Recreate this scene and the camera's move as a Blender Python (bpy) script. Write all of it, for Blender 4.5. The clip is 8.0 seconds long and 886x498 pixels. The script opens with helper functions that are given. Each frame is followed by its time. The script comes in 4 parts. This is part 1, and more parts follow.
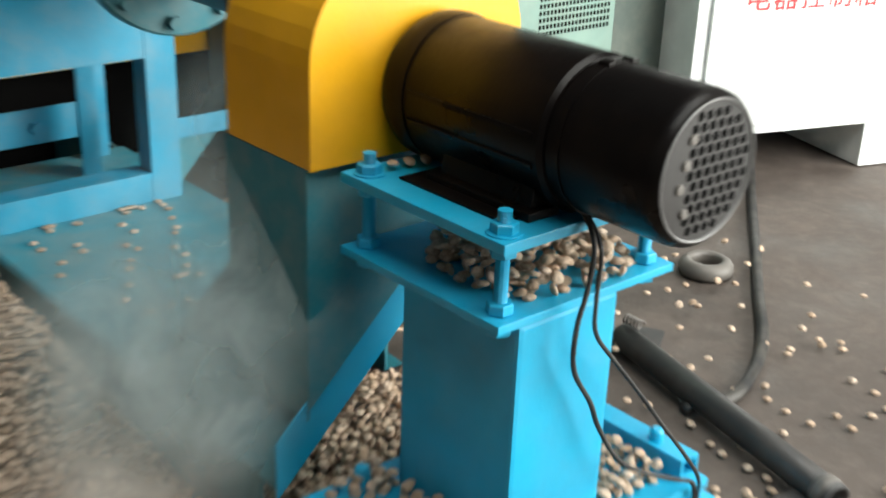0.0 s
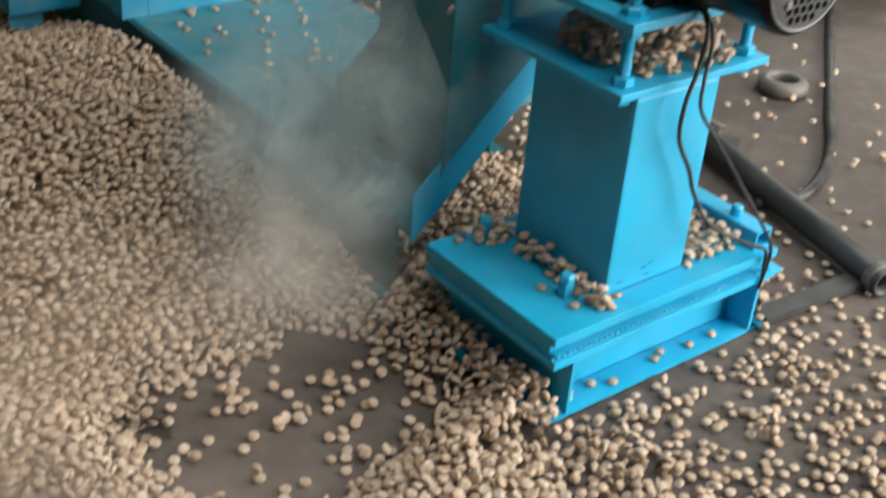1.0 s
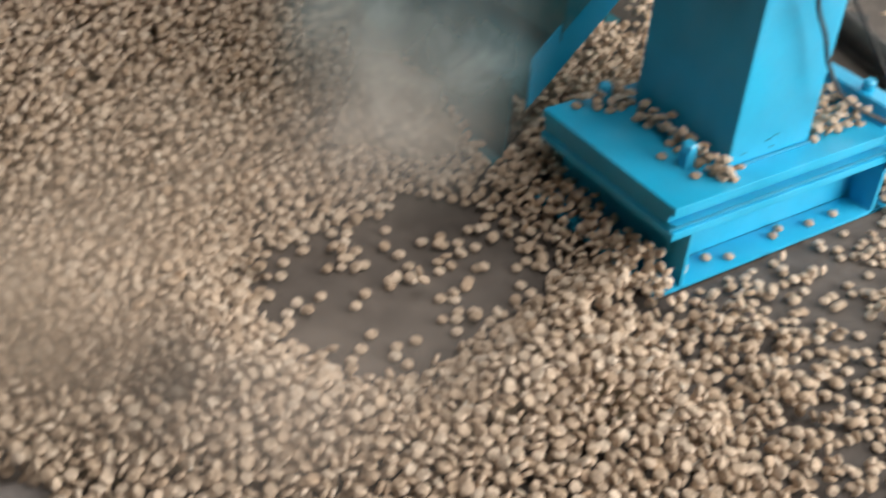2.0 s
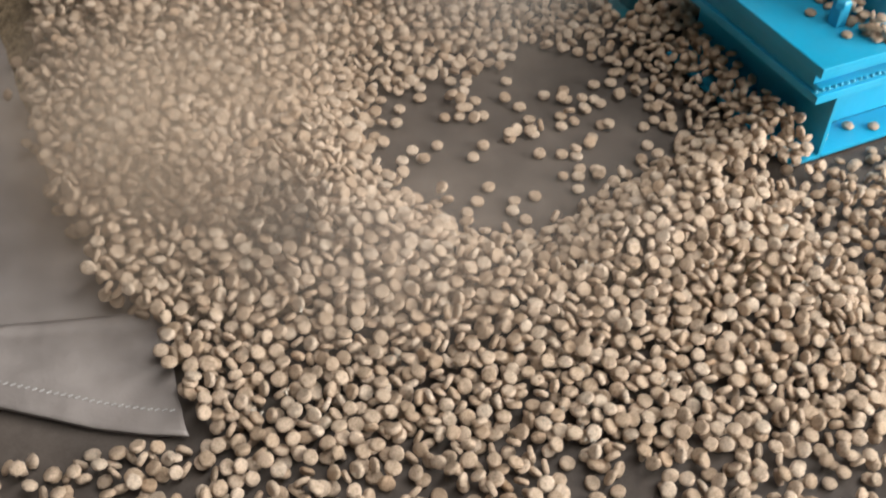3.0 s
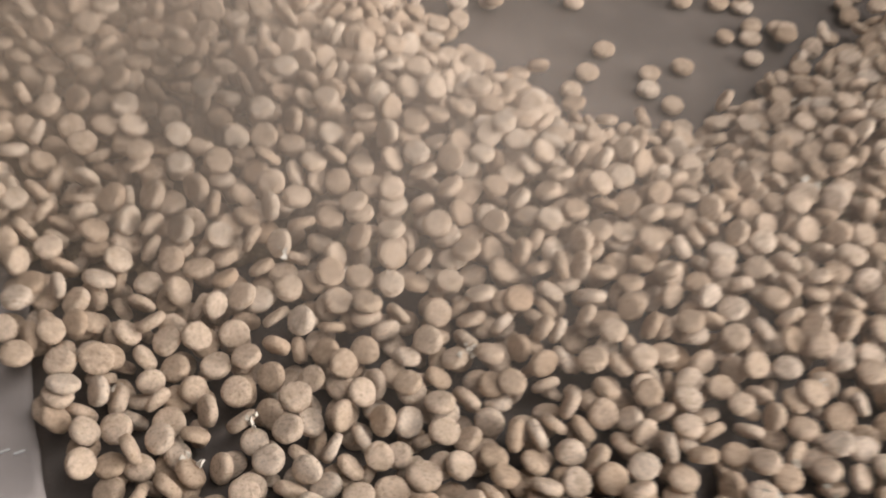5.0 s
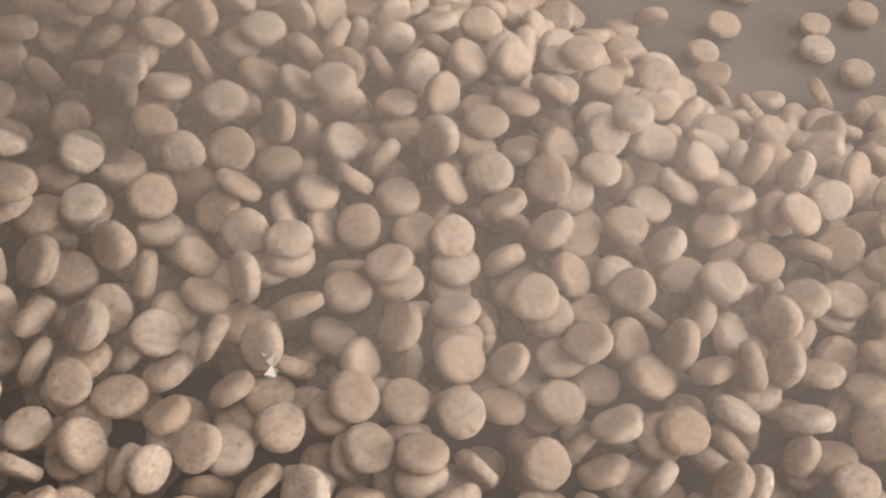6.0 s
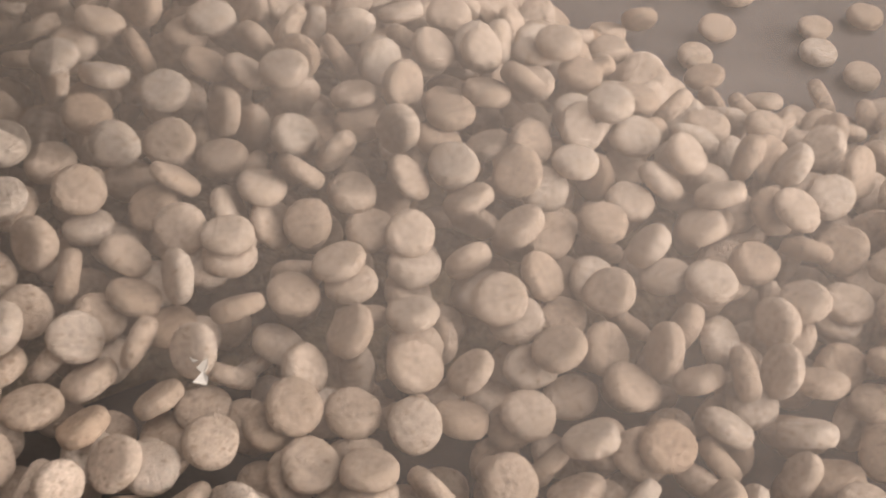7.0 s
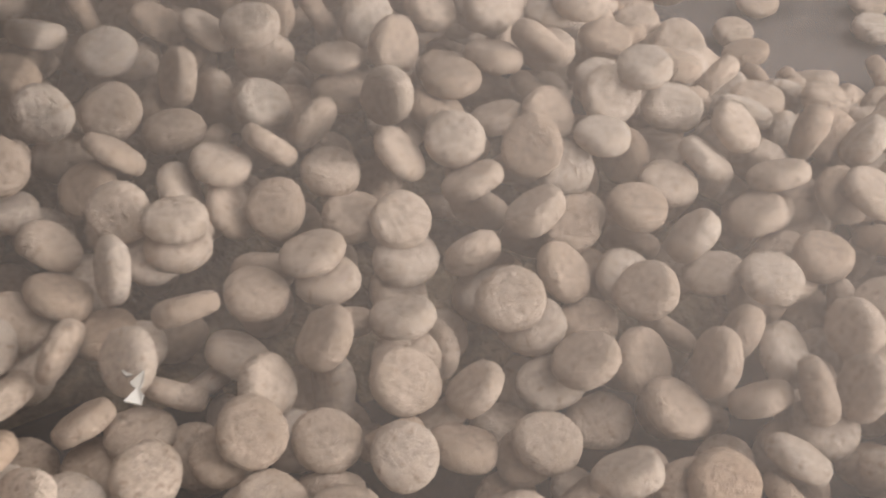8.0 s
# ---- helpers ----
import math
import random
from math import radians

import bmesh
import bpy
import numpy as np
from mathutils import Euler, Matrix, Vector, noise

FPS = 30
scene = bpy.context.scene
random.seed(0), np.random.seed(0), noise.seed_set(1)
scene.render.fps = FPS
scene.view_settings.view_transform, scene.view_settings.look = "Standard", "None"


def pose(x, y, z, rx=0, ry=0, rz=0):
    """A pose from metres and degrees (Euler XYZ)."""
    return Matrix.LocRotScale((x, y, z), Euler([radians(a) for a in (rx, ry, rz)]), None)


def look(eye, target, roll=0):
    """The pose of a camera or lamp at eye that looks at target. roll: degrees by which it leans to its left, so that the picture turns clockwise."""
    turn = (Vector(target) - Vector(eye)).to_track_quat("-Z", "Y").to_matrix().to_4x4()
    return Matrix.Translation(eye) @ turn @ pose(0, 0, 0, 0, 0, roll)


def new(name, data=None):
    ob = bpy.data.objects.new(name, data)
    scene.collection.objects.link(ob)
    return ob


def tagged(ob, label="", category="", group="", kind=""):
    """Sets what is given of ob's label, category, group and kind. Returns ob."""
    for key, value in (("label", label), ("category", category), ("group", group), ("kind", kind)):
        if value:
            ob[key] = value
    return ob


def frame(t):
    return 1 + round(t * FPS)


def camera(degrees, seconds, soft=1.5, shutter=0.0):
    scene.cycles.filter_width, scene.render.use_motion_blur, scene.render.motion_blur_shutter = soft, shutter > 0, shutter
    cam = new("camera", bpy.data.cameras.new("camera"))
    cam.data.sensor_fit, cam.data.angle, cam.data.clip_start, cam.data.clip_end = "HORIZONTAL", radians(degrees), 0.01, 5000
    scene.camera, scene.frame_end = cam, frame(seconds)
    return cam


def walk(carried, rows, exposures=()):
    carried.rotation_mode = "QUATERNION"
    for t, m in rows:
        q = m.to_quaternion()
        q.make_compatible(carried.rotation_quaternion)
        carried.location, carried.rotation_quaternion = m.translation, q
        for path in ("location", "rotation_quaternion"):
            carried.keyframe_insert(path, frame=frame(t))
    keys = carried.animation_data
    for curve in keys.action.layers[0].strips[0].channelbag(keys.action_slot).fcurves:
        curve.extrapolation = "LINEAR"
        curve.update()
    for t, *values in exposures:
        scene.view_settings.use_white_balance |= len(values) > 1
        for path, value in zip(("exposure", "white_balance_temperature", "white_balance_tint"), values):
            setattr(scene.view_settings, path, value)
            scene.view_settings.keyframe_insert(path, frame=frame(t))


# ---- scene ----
# ------------------------------------------------------------ camera
cam = camera(41.7, 8.0, soft=1.9, shutter=0.5)


def carry(x, y, z, tilt, turn, lean):
    return pose(x, y, z, tilt, 0, turn) @ pose(0, 0, 0, 0, 0, lean)


walk(cam, [
    (0, carry(-0.6853, -0.6982, 0.9592, 67.19, -41.68, 2.16)),
    (0.2, carry(-0.8520, -0.8494, 1.0536, 65.97, -41.05, 2.04)),
    (0.5, carry(-0.9081, -0.8521, 1.0378, 63.86, -42.19, 3.49)),
    (0.6, carry(-0.8977, -0.8580, 1.0170, 63.30, -41.24, 3.68)),
    (1, carry(-0.9223, -0.8275, 0.9829, 58.98, -39.61, 4.72)),
    (1.5, carry(-0.9350, -0.8112, 0.9598, 55.99, -37.60, 4.70)),
    (2, carry(-0.9505, -0.8072, 0.9419, 53.15, -35.04, 4.33)),
    (2.2, carry(-0.9704, -0.8009, 0.9289, 51.12, -32.88, 4.55)),
    (3.3, carry(-0.9524, -0.7201, 0.8640, 43.66, -30.41, 4.99)),
    (3.5, carry(-0.9460, -0.6541, 0.8504, 41.49, -32.02, 6.93)),
    (4, carry(-0.8664, -0.5648, 0.7700, 40.15, -28.46, 4.08)),
    (4.5, carry(-0.8464, -0.4864, 0.6588, 41.05, -30.87, 6.40)),
    (4.7, carry(-0.8416, -0.4546, 0.5914, 42.84, -31.59, 7.63)),
    (5.8, carry(-0.7694, -0.2213, 0.3188, 43.16, -33.64, 5.76)),
    (6, carry(-0.7516, -0.1990, 0.3210, 40.84, -33.01, 6.60)),
    (6.5, carry(-0.7432, -0.2124, 0.3064, 43.48, -30.93, 4.78)),
    (7, carry(-0.7292, -0.2006, 0.2832, 43.88, -31.15, 4.95)),
    (7.5, carry(-0.7173, -0.1826, 0.2614, 43.40, -30.10, 4.47)),
    (8, carry(-0.7080, -0.1718, 0.2319, 45.48, -30.36, 4.30)),
], exposures=((0.0, 0.08, 6500, 4), (0.6, -0.02, 6500, 5), (1.0, -0.14, 6500, 6), (1.5, -0.2, 6500, 7), (2.2, -0.16, 6500, 8), (3.4, -0.06, 6500, 8), (4.7, -0.02, 6500, 11), (5.8, 0.03, 6600, 14), (7.0, 0.08, 6550, 15), (8.0, 0.0, 6150, 12)))

# ------------------------------------------------------------ world and light
world = bpy.data.worlds.new("world")
scene.world = world
world.use_nodes = True
sky = world.node_tree.nodes.new("ShaderNodeTexSky")
sky.sky_type, sky.sun_disc = 'NISHITA', False
sky.sun_elevation, sky.sun_rotation = radians(48), radians(160)
sky.air_density, sky.dust_density = 1.0, 3.0
back = world.node_tree.nodes["Background"]
world.node_tree.links.new(sky.outputs[0], back.inputs[0])
back.inputs[1].default_value = 0.12


def area_lamp(name, eye, target, width, height, watts, colour):
    data = bpy.data.lights.new(name, 'AREA')
    data.shape, data.size, data.size_y, data.energy, data.color = 'RECTANGLE', width, height, watts, colour
    ob = new(name, data)
    ob.matrix_world = look(eye, target)
    return ob


# daylight from the unseen doorway, and an added overhead fill lamp
area_lamp("doorway_daylight", (2.5, -2.45, 1.4), (0.6, 0.2, 0.35), 3.3, 2.5, 345, (1.0, 0.97, 0.93))
area_lamp("overhead_fill", (0.6, -1.2, 4.3), (0.2, -0.2, 0.0), 4.6, 1.2, 185, (1.0, 0.97, 0.93))

# ------------------------------------------------------------ materials


def material(name):
    m = bpy.data.materials.new(name)
    m.use_nodes = True
    nt = m.node_tree
    return m, nt, nt.nodes["Principled BSDF"]


def add(nt, kind, **inputs):
    n = nt.nodes.new(kind)
    for k, v in inputs.items():
        n.inputs[k.replace("_", " ")].default_value = v
    return n


def ramp(nt, source, stops):
    n = nt.nodes.new("ShaderNodeValToRGB")
    n.color_ramp.elements[0].position, n.color_ramp.elements[0].color = stops[0][0], (*stops[0][1], 1)
    n.color_ramp.elements[1].position, n.color_ramp.elements[1].color = stops[-1][0], (*stops[-1][1], 1)
    for p, c in stops[1:-1]:
        e = n.color_ramp.elements.new(p)
        e.color = (*c, 1)
    nt.links.new(source, n.inputs[0])
    return n.outputs[0]


def mix(nt, factor, a, b, mode='MIX'):
    n = nt.nodes.new("ShaderNodeMix")
    n.data_type, n.blend_type = 'RGBA', mode
    for sock, v in ((n.inputs[0], factor), (n.inputs[6], a), (n.inputs[7], b)):
        if isinstance(v, (int, float)):
            sock.default_value = v
        elif isinstance(v, tuple):
            sock.default_value = (*v, 1)
        else:
            nt.links.new(v, sock)
    return n.outputs[2]


def relief(nt, bsdf, source, strength, distance):
    b = add(nt, "ShaderNodeBump", Strength=strength, Distance=distance)
    nt.links.new(source, b.inputs["Height"])
    nt.links.new(b.outputs[0], bsdf.inputs["Normal"])


def coords(nt):
    return nt.nodes.new("ShaderNodeTexCoord").outputs["Object"]


def noise_tex(nt, scale, detail=4.0, rough=0.55):
    n = add(nt, "ShaderNodeTexNoise", Scale=scale, Detail=detail, Roughness=rough)
    nt.links.new(coords(nt), n.inputs["Vector"])
    return n.outputs["Fac"]


def paint(name, colour, worn, rough=0.38, dust=0.25, dust_colour=(0.30, 0.27, 0.22)):
    """Brushed machine enamel: slight tone drift, dust film, small chips, orange-peel relief."""
    m, nt, p = material(name)
    big, fine, chips = noise_tex(nt, 7), noise_tex(nt, 160, 3), noise_tex(nt, 46, 6, 0.7)
    tone = ramp(nt, big, [(0.3, tuple(0.82 * c for c in colour)), (0.7, tuple(min(1, 1.1 * c) for c in colour))])
    film = ramp(nt, noise_tex(nt, 15, 6, 0.65), [(0.42, (0, 0, 0)), (0.78, (dust, dust, dust))])
    c = mix(nt, film, tone, dust_colour)
    chip = ramp(nt, chips, [(0.70, (0, 0, 0)), (0.74, (1, 1, 1))])
    c = mix(nt, chip, c, worn)
    nt.links.new(c, p.inputs["Base Color"])
    r = ramp(nt, noise_tex(nt, 11, 4), [(0.3, (rough - 0.08,) * 3), (0.75, (rough + 0.22,) * 3)])
    nt.links.new(r, p.inputs["Roughness"])
    relief(nt, p, fine, 0.12, 0.002)
    return m


BLUE = paint("blue_enamel", (0.012, 0.36, 0.60), (0.03, 0.16, 0.24), 0.36, 0.10)
# darker copy of BLUE: shade on the hood, chute and beams is in its colour
BLUE_DARK = paint("blue_enamel_dusty_shade", (0.014, 0.175, 0.225), (0.05, 0.12, 0.15), 0.45, 0.35)
# duller copy of BLUE: the far frame's shade is in this colour
BLUE_SHADED = paint("shaded_blue_enamel", (0.014, 0.27, 0.44), (0.05, 0.14, 0.18), 0.45, 0.35)
DECK = paint("dusty_blue_sheet", (0.03, 0.26, 0.34), (0.16, 0.17, 0.15), 0.5, 0.75, (0.20, 0.26, 0.25))
YELLOW = paint("yellow_enamel", (0.85, 0.43, 0.008), (0.40, 0.22, 0.03), 0.34, 0.06)
WHITE = paint("white_enamel", (0.80, 0.83, 0.82), (0.5, 0.5, 0.48), 0.4, 0.06)
GREEN = paint("grey_green_enamel", (0.20, 0.31, 0.27), (0.14, 0.17, 0.15), 0.45, 0.2)
GREEN_DARK = paint("dark_grey_green_enamel", (0.07, 0.092, 0.082), (0.08, 0.09, 0.08), 0.5, 0.2)
BLACK = paint("black_motor_enamel", (0.0045, 0.0038, 0.0038), (0.02, 0.013, 0.01), 0.30, 0.18, (0.030, 0.018, 0.013))
CAP = paint("grey_black_fan_cap", (0.014, 0.013, 0.013), (0.08, 0.075, 0.07), 0.42, 0.3, (0.05, 0.046, 0.044))
RIM = paint("pale_cap_rim", (0.10, 0.098, 0.098), (0.2, 0.19, 0.18), 0.4, 0.3, (0.05, 0.05, 0.05))
STEEL = paint("dirty_steel", (0.13, 0.12, 0.11), (0.12, 0.08, 0.05), 0.42, 0.5, (0.12, 0.10, 0.08))
TUBE = paint("dark_steel_tube", (0.036, 0.036, 0.037), (0.12, 0.10, 0.09), 0.45, 0.4, (0.10, 0.085, 0.07))
BLACK.node_tree.nodes["Principled BSDF"].inputs["Specular IOR Level"].default_value = 0.13
RUBBER = paint("cable_rubber", (0.012, 0.012, 0.013), (0.04, 0.04, 0.04), 0.5, 0.2)
WELD = paint("weld_bead", (0.03, 0.38, 0.60), (0.3, 0.4, 0.42), 0.4, 0.1)
RED = paint("red_lettering", (0.62, 0.03, 0.04), (0.7, 0.4, 0.4), 0.5, 0.05)
# near-black paint that stands for shade in holes, slots and behind the frame
SHADE = paint("painted_shade", (0.003, 0.003, 0.003), (0.005, 0.005, 0.005), 0.9, 0.05, (0.012, 0.01, 0.009))
SHADE.node_tree.nodes["Principled BSDF"].inputs["Specular IOR Level"].default_value = 0.05


def concrete(name, dark, light, scale):
    m, nt, p = material(name)
    c = ramp(nt, noise_tex(nt, scale, 8, 0.62), [(0.30, dark), (0.72, light)])
    spots = ramp(nt, noise_tex(nt, scale * 9, 5, 0.7), [(0.45, (0.78,) * 3), (0.7, (1.1,) * 3)])
    c = mix(nt, 1.0, c, spots, 'MULTIPLY')
    oil = ramp(nt, noise_tex(nt, scale * 0.45, 3), [(0.56, (0, 0, 0)), (0.66, (0.55,) * 3)])
    c = mix(nt, oil, c, tuple(0.55 * v for v in dark))
    nt.links.new(c, p.inputs["Base Color"])
    r = ramp(nt, noise_tex(nt, scale * 2, 4), [(0.3, (0.45,) * 3), (0.7, (0.85,) * 3)])
    nt.links.new(r, p.inputs["Roughness"])
    relief(nt, p, noise_tex(nt, scale * 40, 6, 0.7), 0.35, 0.004)
    return m


FLOOR = concrete("trodden_concrete", (0.066, 0.053, 0.046), (0.138, 0.111, 0.095), 2.6)
PLASTER = concrete("grey_plaster", (0.13, 0.125, 0.115), (0.22, 0.21, 0.20), 1.2)
ROOFING = concrete("roof_sheet", (0.11, 0.115, 0.12), (0.18, 0.185, 0.19), 1.5)


def feed(name, per_object):
    """Puffed feed: tan crumb with a drifting tone from pellet to pellet, pits and a dusty bloom."""
    m, nt, p = material(name)
    if per_object:
        rnd = nt.nodes.new("ShaderNodeObjectInfo").outputs["Random"]
    else:
        rnd = nt.nodes.new("ShaderNodeNewGeometry").outputs["Random Per Island"]
    c = ramp(nt, rnd, [(0.0, (0.47, 0.34, 0.24)), (0.3, (0.585, 0.442, 0.328)), (0.7, (0.65, 0.505, 0.385)), (0.93, (0.69, 0.56, 0.445)), (1.0, (0.51, 0.345, 0.225))])
    g = ramp(nt, noise_tex(nt, 420, 5, 0.7), [(0.30, (0.62,) * 3), (0.46, (0.93,) * 3), (0.72, (1.14,) * 3)])
    c = mix(nt, 1.0, c, g, 'MULTIPLY')
    blotch = ramp(nt, noise_tex(nt, 110, 4, 0.65), [(0.46, (0, 0, 0)), (0.70, (0.5,) * 3)])
    c = mix(nt, blotch, c, (0.38, 0.275, 0.18))
    pits = ramp(nt, noise_tex(nt, 560, 2, 0.5), [(0.60, (0, 0, 0)), (0.69, (0.48,) * 3)])
    c = mix(nt, pits, c, (0.25, 0.15, 0.09))
    nt.links.new(c, p.inputs["Base Color"])
    p.inputs["Roughness"].default_value = 0.72
    p.inputs["Specular IOR Level"].default_value = 0.3
    relief(nt, p, noise_tex(nt, 300, 6, 0.78), 0.9, 0.0034)
    return m


FEED = feed("puffed_feed", False)
FEED_SINGLE = feed("puffed_feed_single", True)

m, nt, p = material("feed_bed")
c = ramp(nt, noise_tex(nt, 90, 4, 0.7), [(0.35, (0.13, 0.09, 0.05)), (0.65, (0.36, 0.27, 0.17))])
nt.links.new(c, p.inputs["Base Color"])
p.inputs["Roughness"].default_value = 0.9
relief(nt, p, noise_tex(nt, 110, 4), 1.0, 0.006)
BED = m

m, nt, p = material("husk_flakes")
c = ramp(nt, nt.nodes.new("ShaderNodeNewGeometry").outputs["Random Per Island"], [(0.0, (0.40, 0.34, 0.27)), (1.0, (0.60, 0.55, 0.48))])
nt.links.new(c, p.inputs["Base Color"])
p.inputs["Roughness"].default_value = 0.6
FLAKE = m

m, nt, p = material("woven_sack")
wave = add(nt, "ShaderNodeTexWave", Scale=260.0, Distortion=1.5, Detail=2.0)
nt.links.new(coords(nt), wave.inputs["Vector"])
c = ramp(nt, noise_tex(nt, 14, 5), [(0.3, (0.225, 0.195, 0.183)), (0.7, (0.34, 0.302, 0.287))])
c = mix(nt, 0.25, c, wave.outputs["Color"], 'MULTIPLY')
nt.links.new(c, p.inputs["Base Color"])
p.inputs["Roughness"].default_value = 0.55
relief(nt, p, noise_tex(nt, 30, 5), 0.4, 0.006)
SACK = m
m, nt, p = material("stitching_thread")
p.inputs["Base Color"].default_value = (0.62, 0.60, 0.58, 1)
nt.links.new(ramp(nt, noise_tex(nt, 200, 2), [(0.3, (0.34, 0.33, 0.32)), (0.7, (0.5, 0.49, 0.48))]), p.inputs["Base Color"])
THREAD = m


def vapour(name, strength, seed, tone):
    """Thin steam: a soft-edged, uneven veil."""
    m = bpy.data.materials.new(name)
    m.use_nodes = True
    nt = m.node_tree
    nt.nodes.clear()
    out = nt.nodes.new("ShaderNodeOutputMaterial")
    tc = nt.nodes.new("ShaderNodeTexCoord")
    ob = tc.outputs["Object"]
    length = nt.nodes.new("ShaderNodeVectorMath")
    length.operation = 'LENGTH'
    nt.links.new(ob, length.inputs[0])
    fall = nt.nodes.new("ShaderNodeMapRange")
    fall.interpolation_type = 'SMOOTHERSTEP'
    fall.inputs[1].default_value, fall.inputs[2].default_value, fall.inputs[3].default_value, fall.inputs[4].default_value = 0.0, 0.98, 1.0, 0.0
    nt.links.new(length.outputs["Value"], fall.inputs[0])
    shift = nt.nodes.new("ShaderNodeVectorMath")
    shift.operation = 'ADD'
    shift.inputs[1].default_value = (seed * 3.1, seed * 1.7, seed * 0.9)
    nt.links.new(ob, shift.inputs[0])
    n = add(nt, "ShaderNodeTexNoise", Scale=1.7, Detail=4.0, Roughness=0.55, Distortion=0.4)
    nt.links.new(shift.outputs[0], n.inputs["Vector"])
    wisp = nt.nodes.new("ShaderNodeMapRange")
    wisp.inputs[1].default_value, wisp.inputs[2].default_value, wisp.inputs[3].default_value, wisp.inputs[4].default_value = 0.30, 0.68, 0.35, 1.0
    nt.links.new(n.outputs["Fac"], wisp.inputs[0])
    a = nt.nodes.new("ShaderNodeMath")
    a.operation = 'MULTIPLY'
    nt.links.new(fall.outputs[0], a.inputs[0])
    nt.links.new(wisp.outputs[0], a.inputs[1])
    b = nt.nodes.new("ShaderNodeMath")
    b.operation = 'MULTIPLY'
    b.inputs[1].default_value = strength
    nt.links.new(a.outputs[0], b.inputs[0])
    clear = nt.nodes.new("ShaderNodeBsdfTransparent")
    veil = nt.nodes.new("ShaderNodeMixShader")
    d, tl = nt.nodes.new("ShaderNodeBsdfDiffuse"), nt.nodes.new("ShaderNodeBsdfTranslucent")
    d.inputs[0].default_value = tl.inputs[0].default_value = (*tone, 1)
    nt.links.new(d.outputs[0], veil.inputs[1])
    nt.links.new(tl.outputs[0], veil.inputs[2])
    last = nt.nodes.new("ShaderNodeMixShader")
    nt.links.new(b.outputs[0], last.inputs[0])
    nt.links.new(clear.outputs[0], last.inputs[1])
    nt.links.new(veil.outputs[0], last.inputs[2])
    nt.links.new(last.outputs[0], out.inputs[0])
    return m


# ------------------------------------------------------------ mesh helpers


def mesh_of(name, bm, mat, smooth=False):
    me = bpy.data.meshes.new(name)
    bmesh.ops.recalc_face_normals(bm, faces=bm.faces)
    bm.to_mesh(me)
    bm.free()
    if smooth:
        for f in me.polygons:
            f.use_smooth = True
    me.materials.append(mat)
    return me


def part(name, bm, mat, parent, label="", smooth=False):
    ob = new(name, mesh_of(name, bm, mat, smooth))
    ob.parent = parent
    return tagged(ob, label) if label else ob


def box(x0, x1, y0, y1, z0, z1, bevel=0.0, bm=None):
    tmp = bmesh.new()
    bmesh.ops.create_cube(tmp, size=1.0, matrix=Matrix.Translation(((x0 + x1) / 2, (y0 + y1) / 2, (z0 + z1) / 2)) @ Matrix.Diagonal((x1 - x0, y1 - y0, z1 - z0, 1)))
    if bevel:
        bmesh.ops.bevel(tmp, geom=tmp.edges[:], offset=bevel, segments=2, affect='EDGES', profile=0.7)
    return joined(bm, tmp)


def joined(bm, tmp):
    if bm is None:
        return tmp
    me = bpy.data.meshes.new("tmp")
    tmp.to_mesh(me)
    tmp.free()
    bm.from_mesh(me)
    bpy.data.meshes.remove(me)
    return bm


def lathe(profile, seg=32, m=None, bm=None, closed=False):
    """Turns (radius, height) pairs about z."""
    tmp = bmesh.new()
    rings = []
    for r, z in profile:
        if r < 1e-6:
            rings.append([tmp.verts.new((0, 0, z))])
        else:
            rings.append([tmp.verts.new((r * math.cos(2 * math.pi * k / seg), r * math.sin(2 * math.pi * k / seg), z)) for k in range(seg)])
    pairs = list(zip(rings, rings[1:]))
    if closed:
        pairs.append((rings[-1], rings[0]))
    for a, b in pairs:
        for k in range(seg):
            q = [a[k % len(a)], a[(k + 1) % len(a)], b[(k + 1) % len(b)], b[k % len(b)]]
            q = list(dict.fromkeys(q))
            if len(q) > 2:
                tmp.faces.new(q)
    if m is not None:
        bmesh.ops.transform(tmp, matrix=m, verts=tmp.verts)
    return joined(bm, tmp)


def extrude_outline(points, y0, y1, bevel=0.0, plane="xz"):
    """A plate with this outline (x, z), from y0 to y1; in plane yz the outline is (y, z) and it spans x."""
    bm = bmesh.new()
    put = (lambda a, b, d: (a, d, b)) if plane == "xz" else (lambda a, b, d: (d, a, b)) if plane == "yz" else (lambda a, b, d: (a, b, d))
    front = [bm.verts.new(put(a, b, y0)) for a, b in points]
    rear = [bm.verts.new(put(a, b, y1)) for a, b in points]
    bm.faces.new(front)
    bm.faces.new(rear[::-1])
    n = len(points)
    for k in range(n):
        bm.faces.new((front[k], front[(k + 1) % n], rear[(k + 1) % n], rear[k]))
    bmesh.ops.recalc_face_normals(bm, faces=bm.faces)
    if bevel:
        bmesh.ops.bevel(bm, geom=[e for e in bm.edges if e.calc_face_angle(0) > 0.5], offset=bevel, segments=2, affect='EDGES', profile=0.7)
    return bm


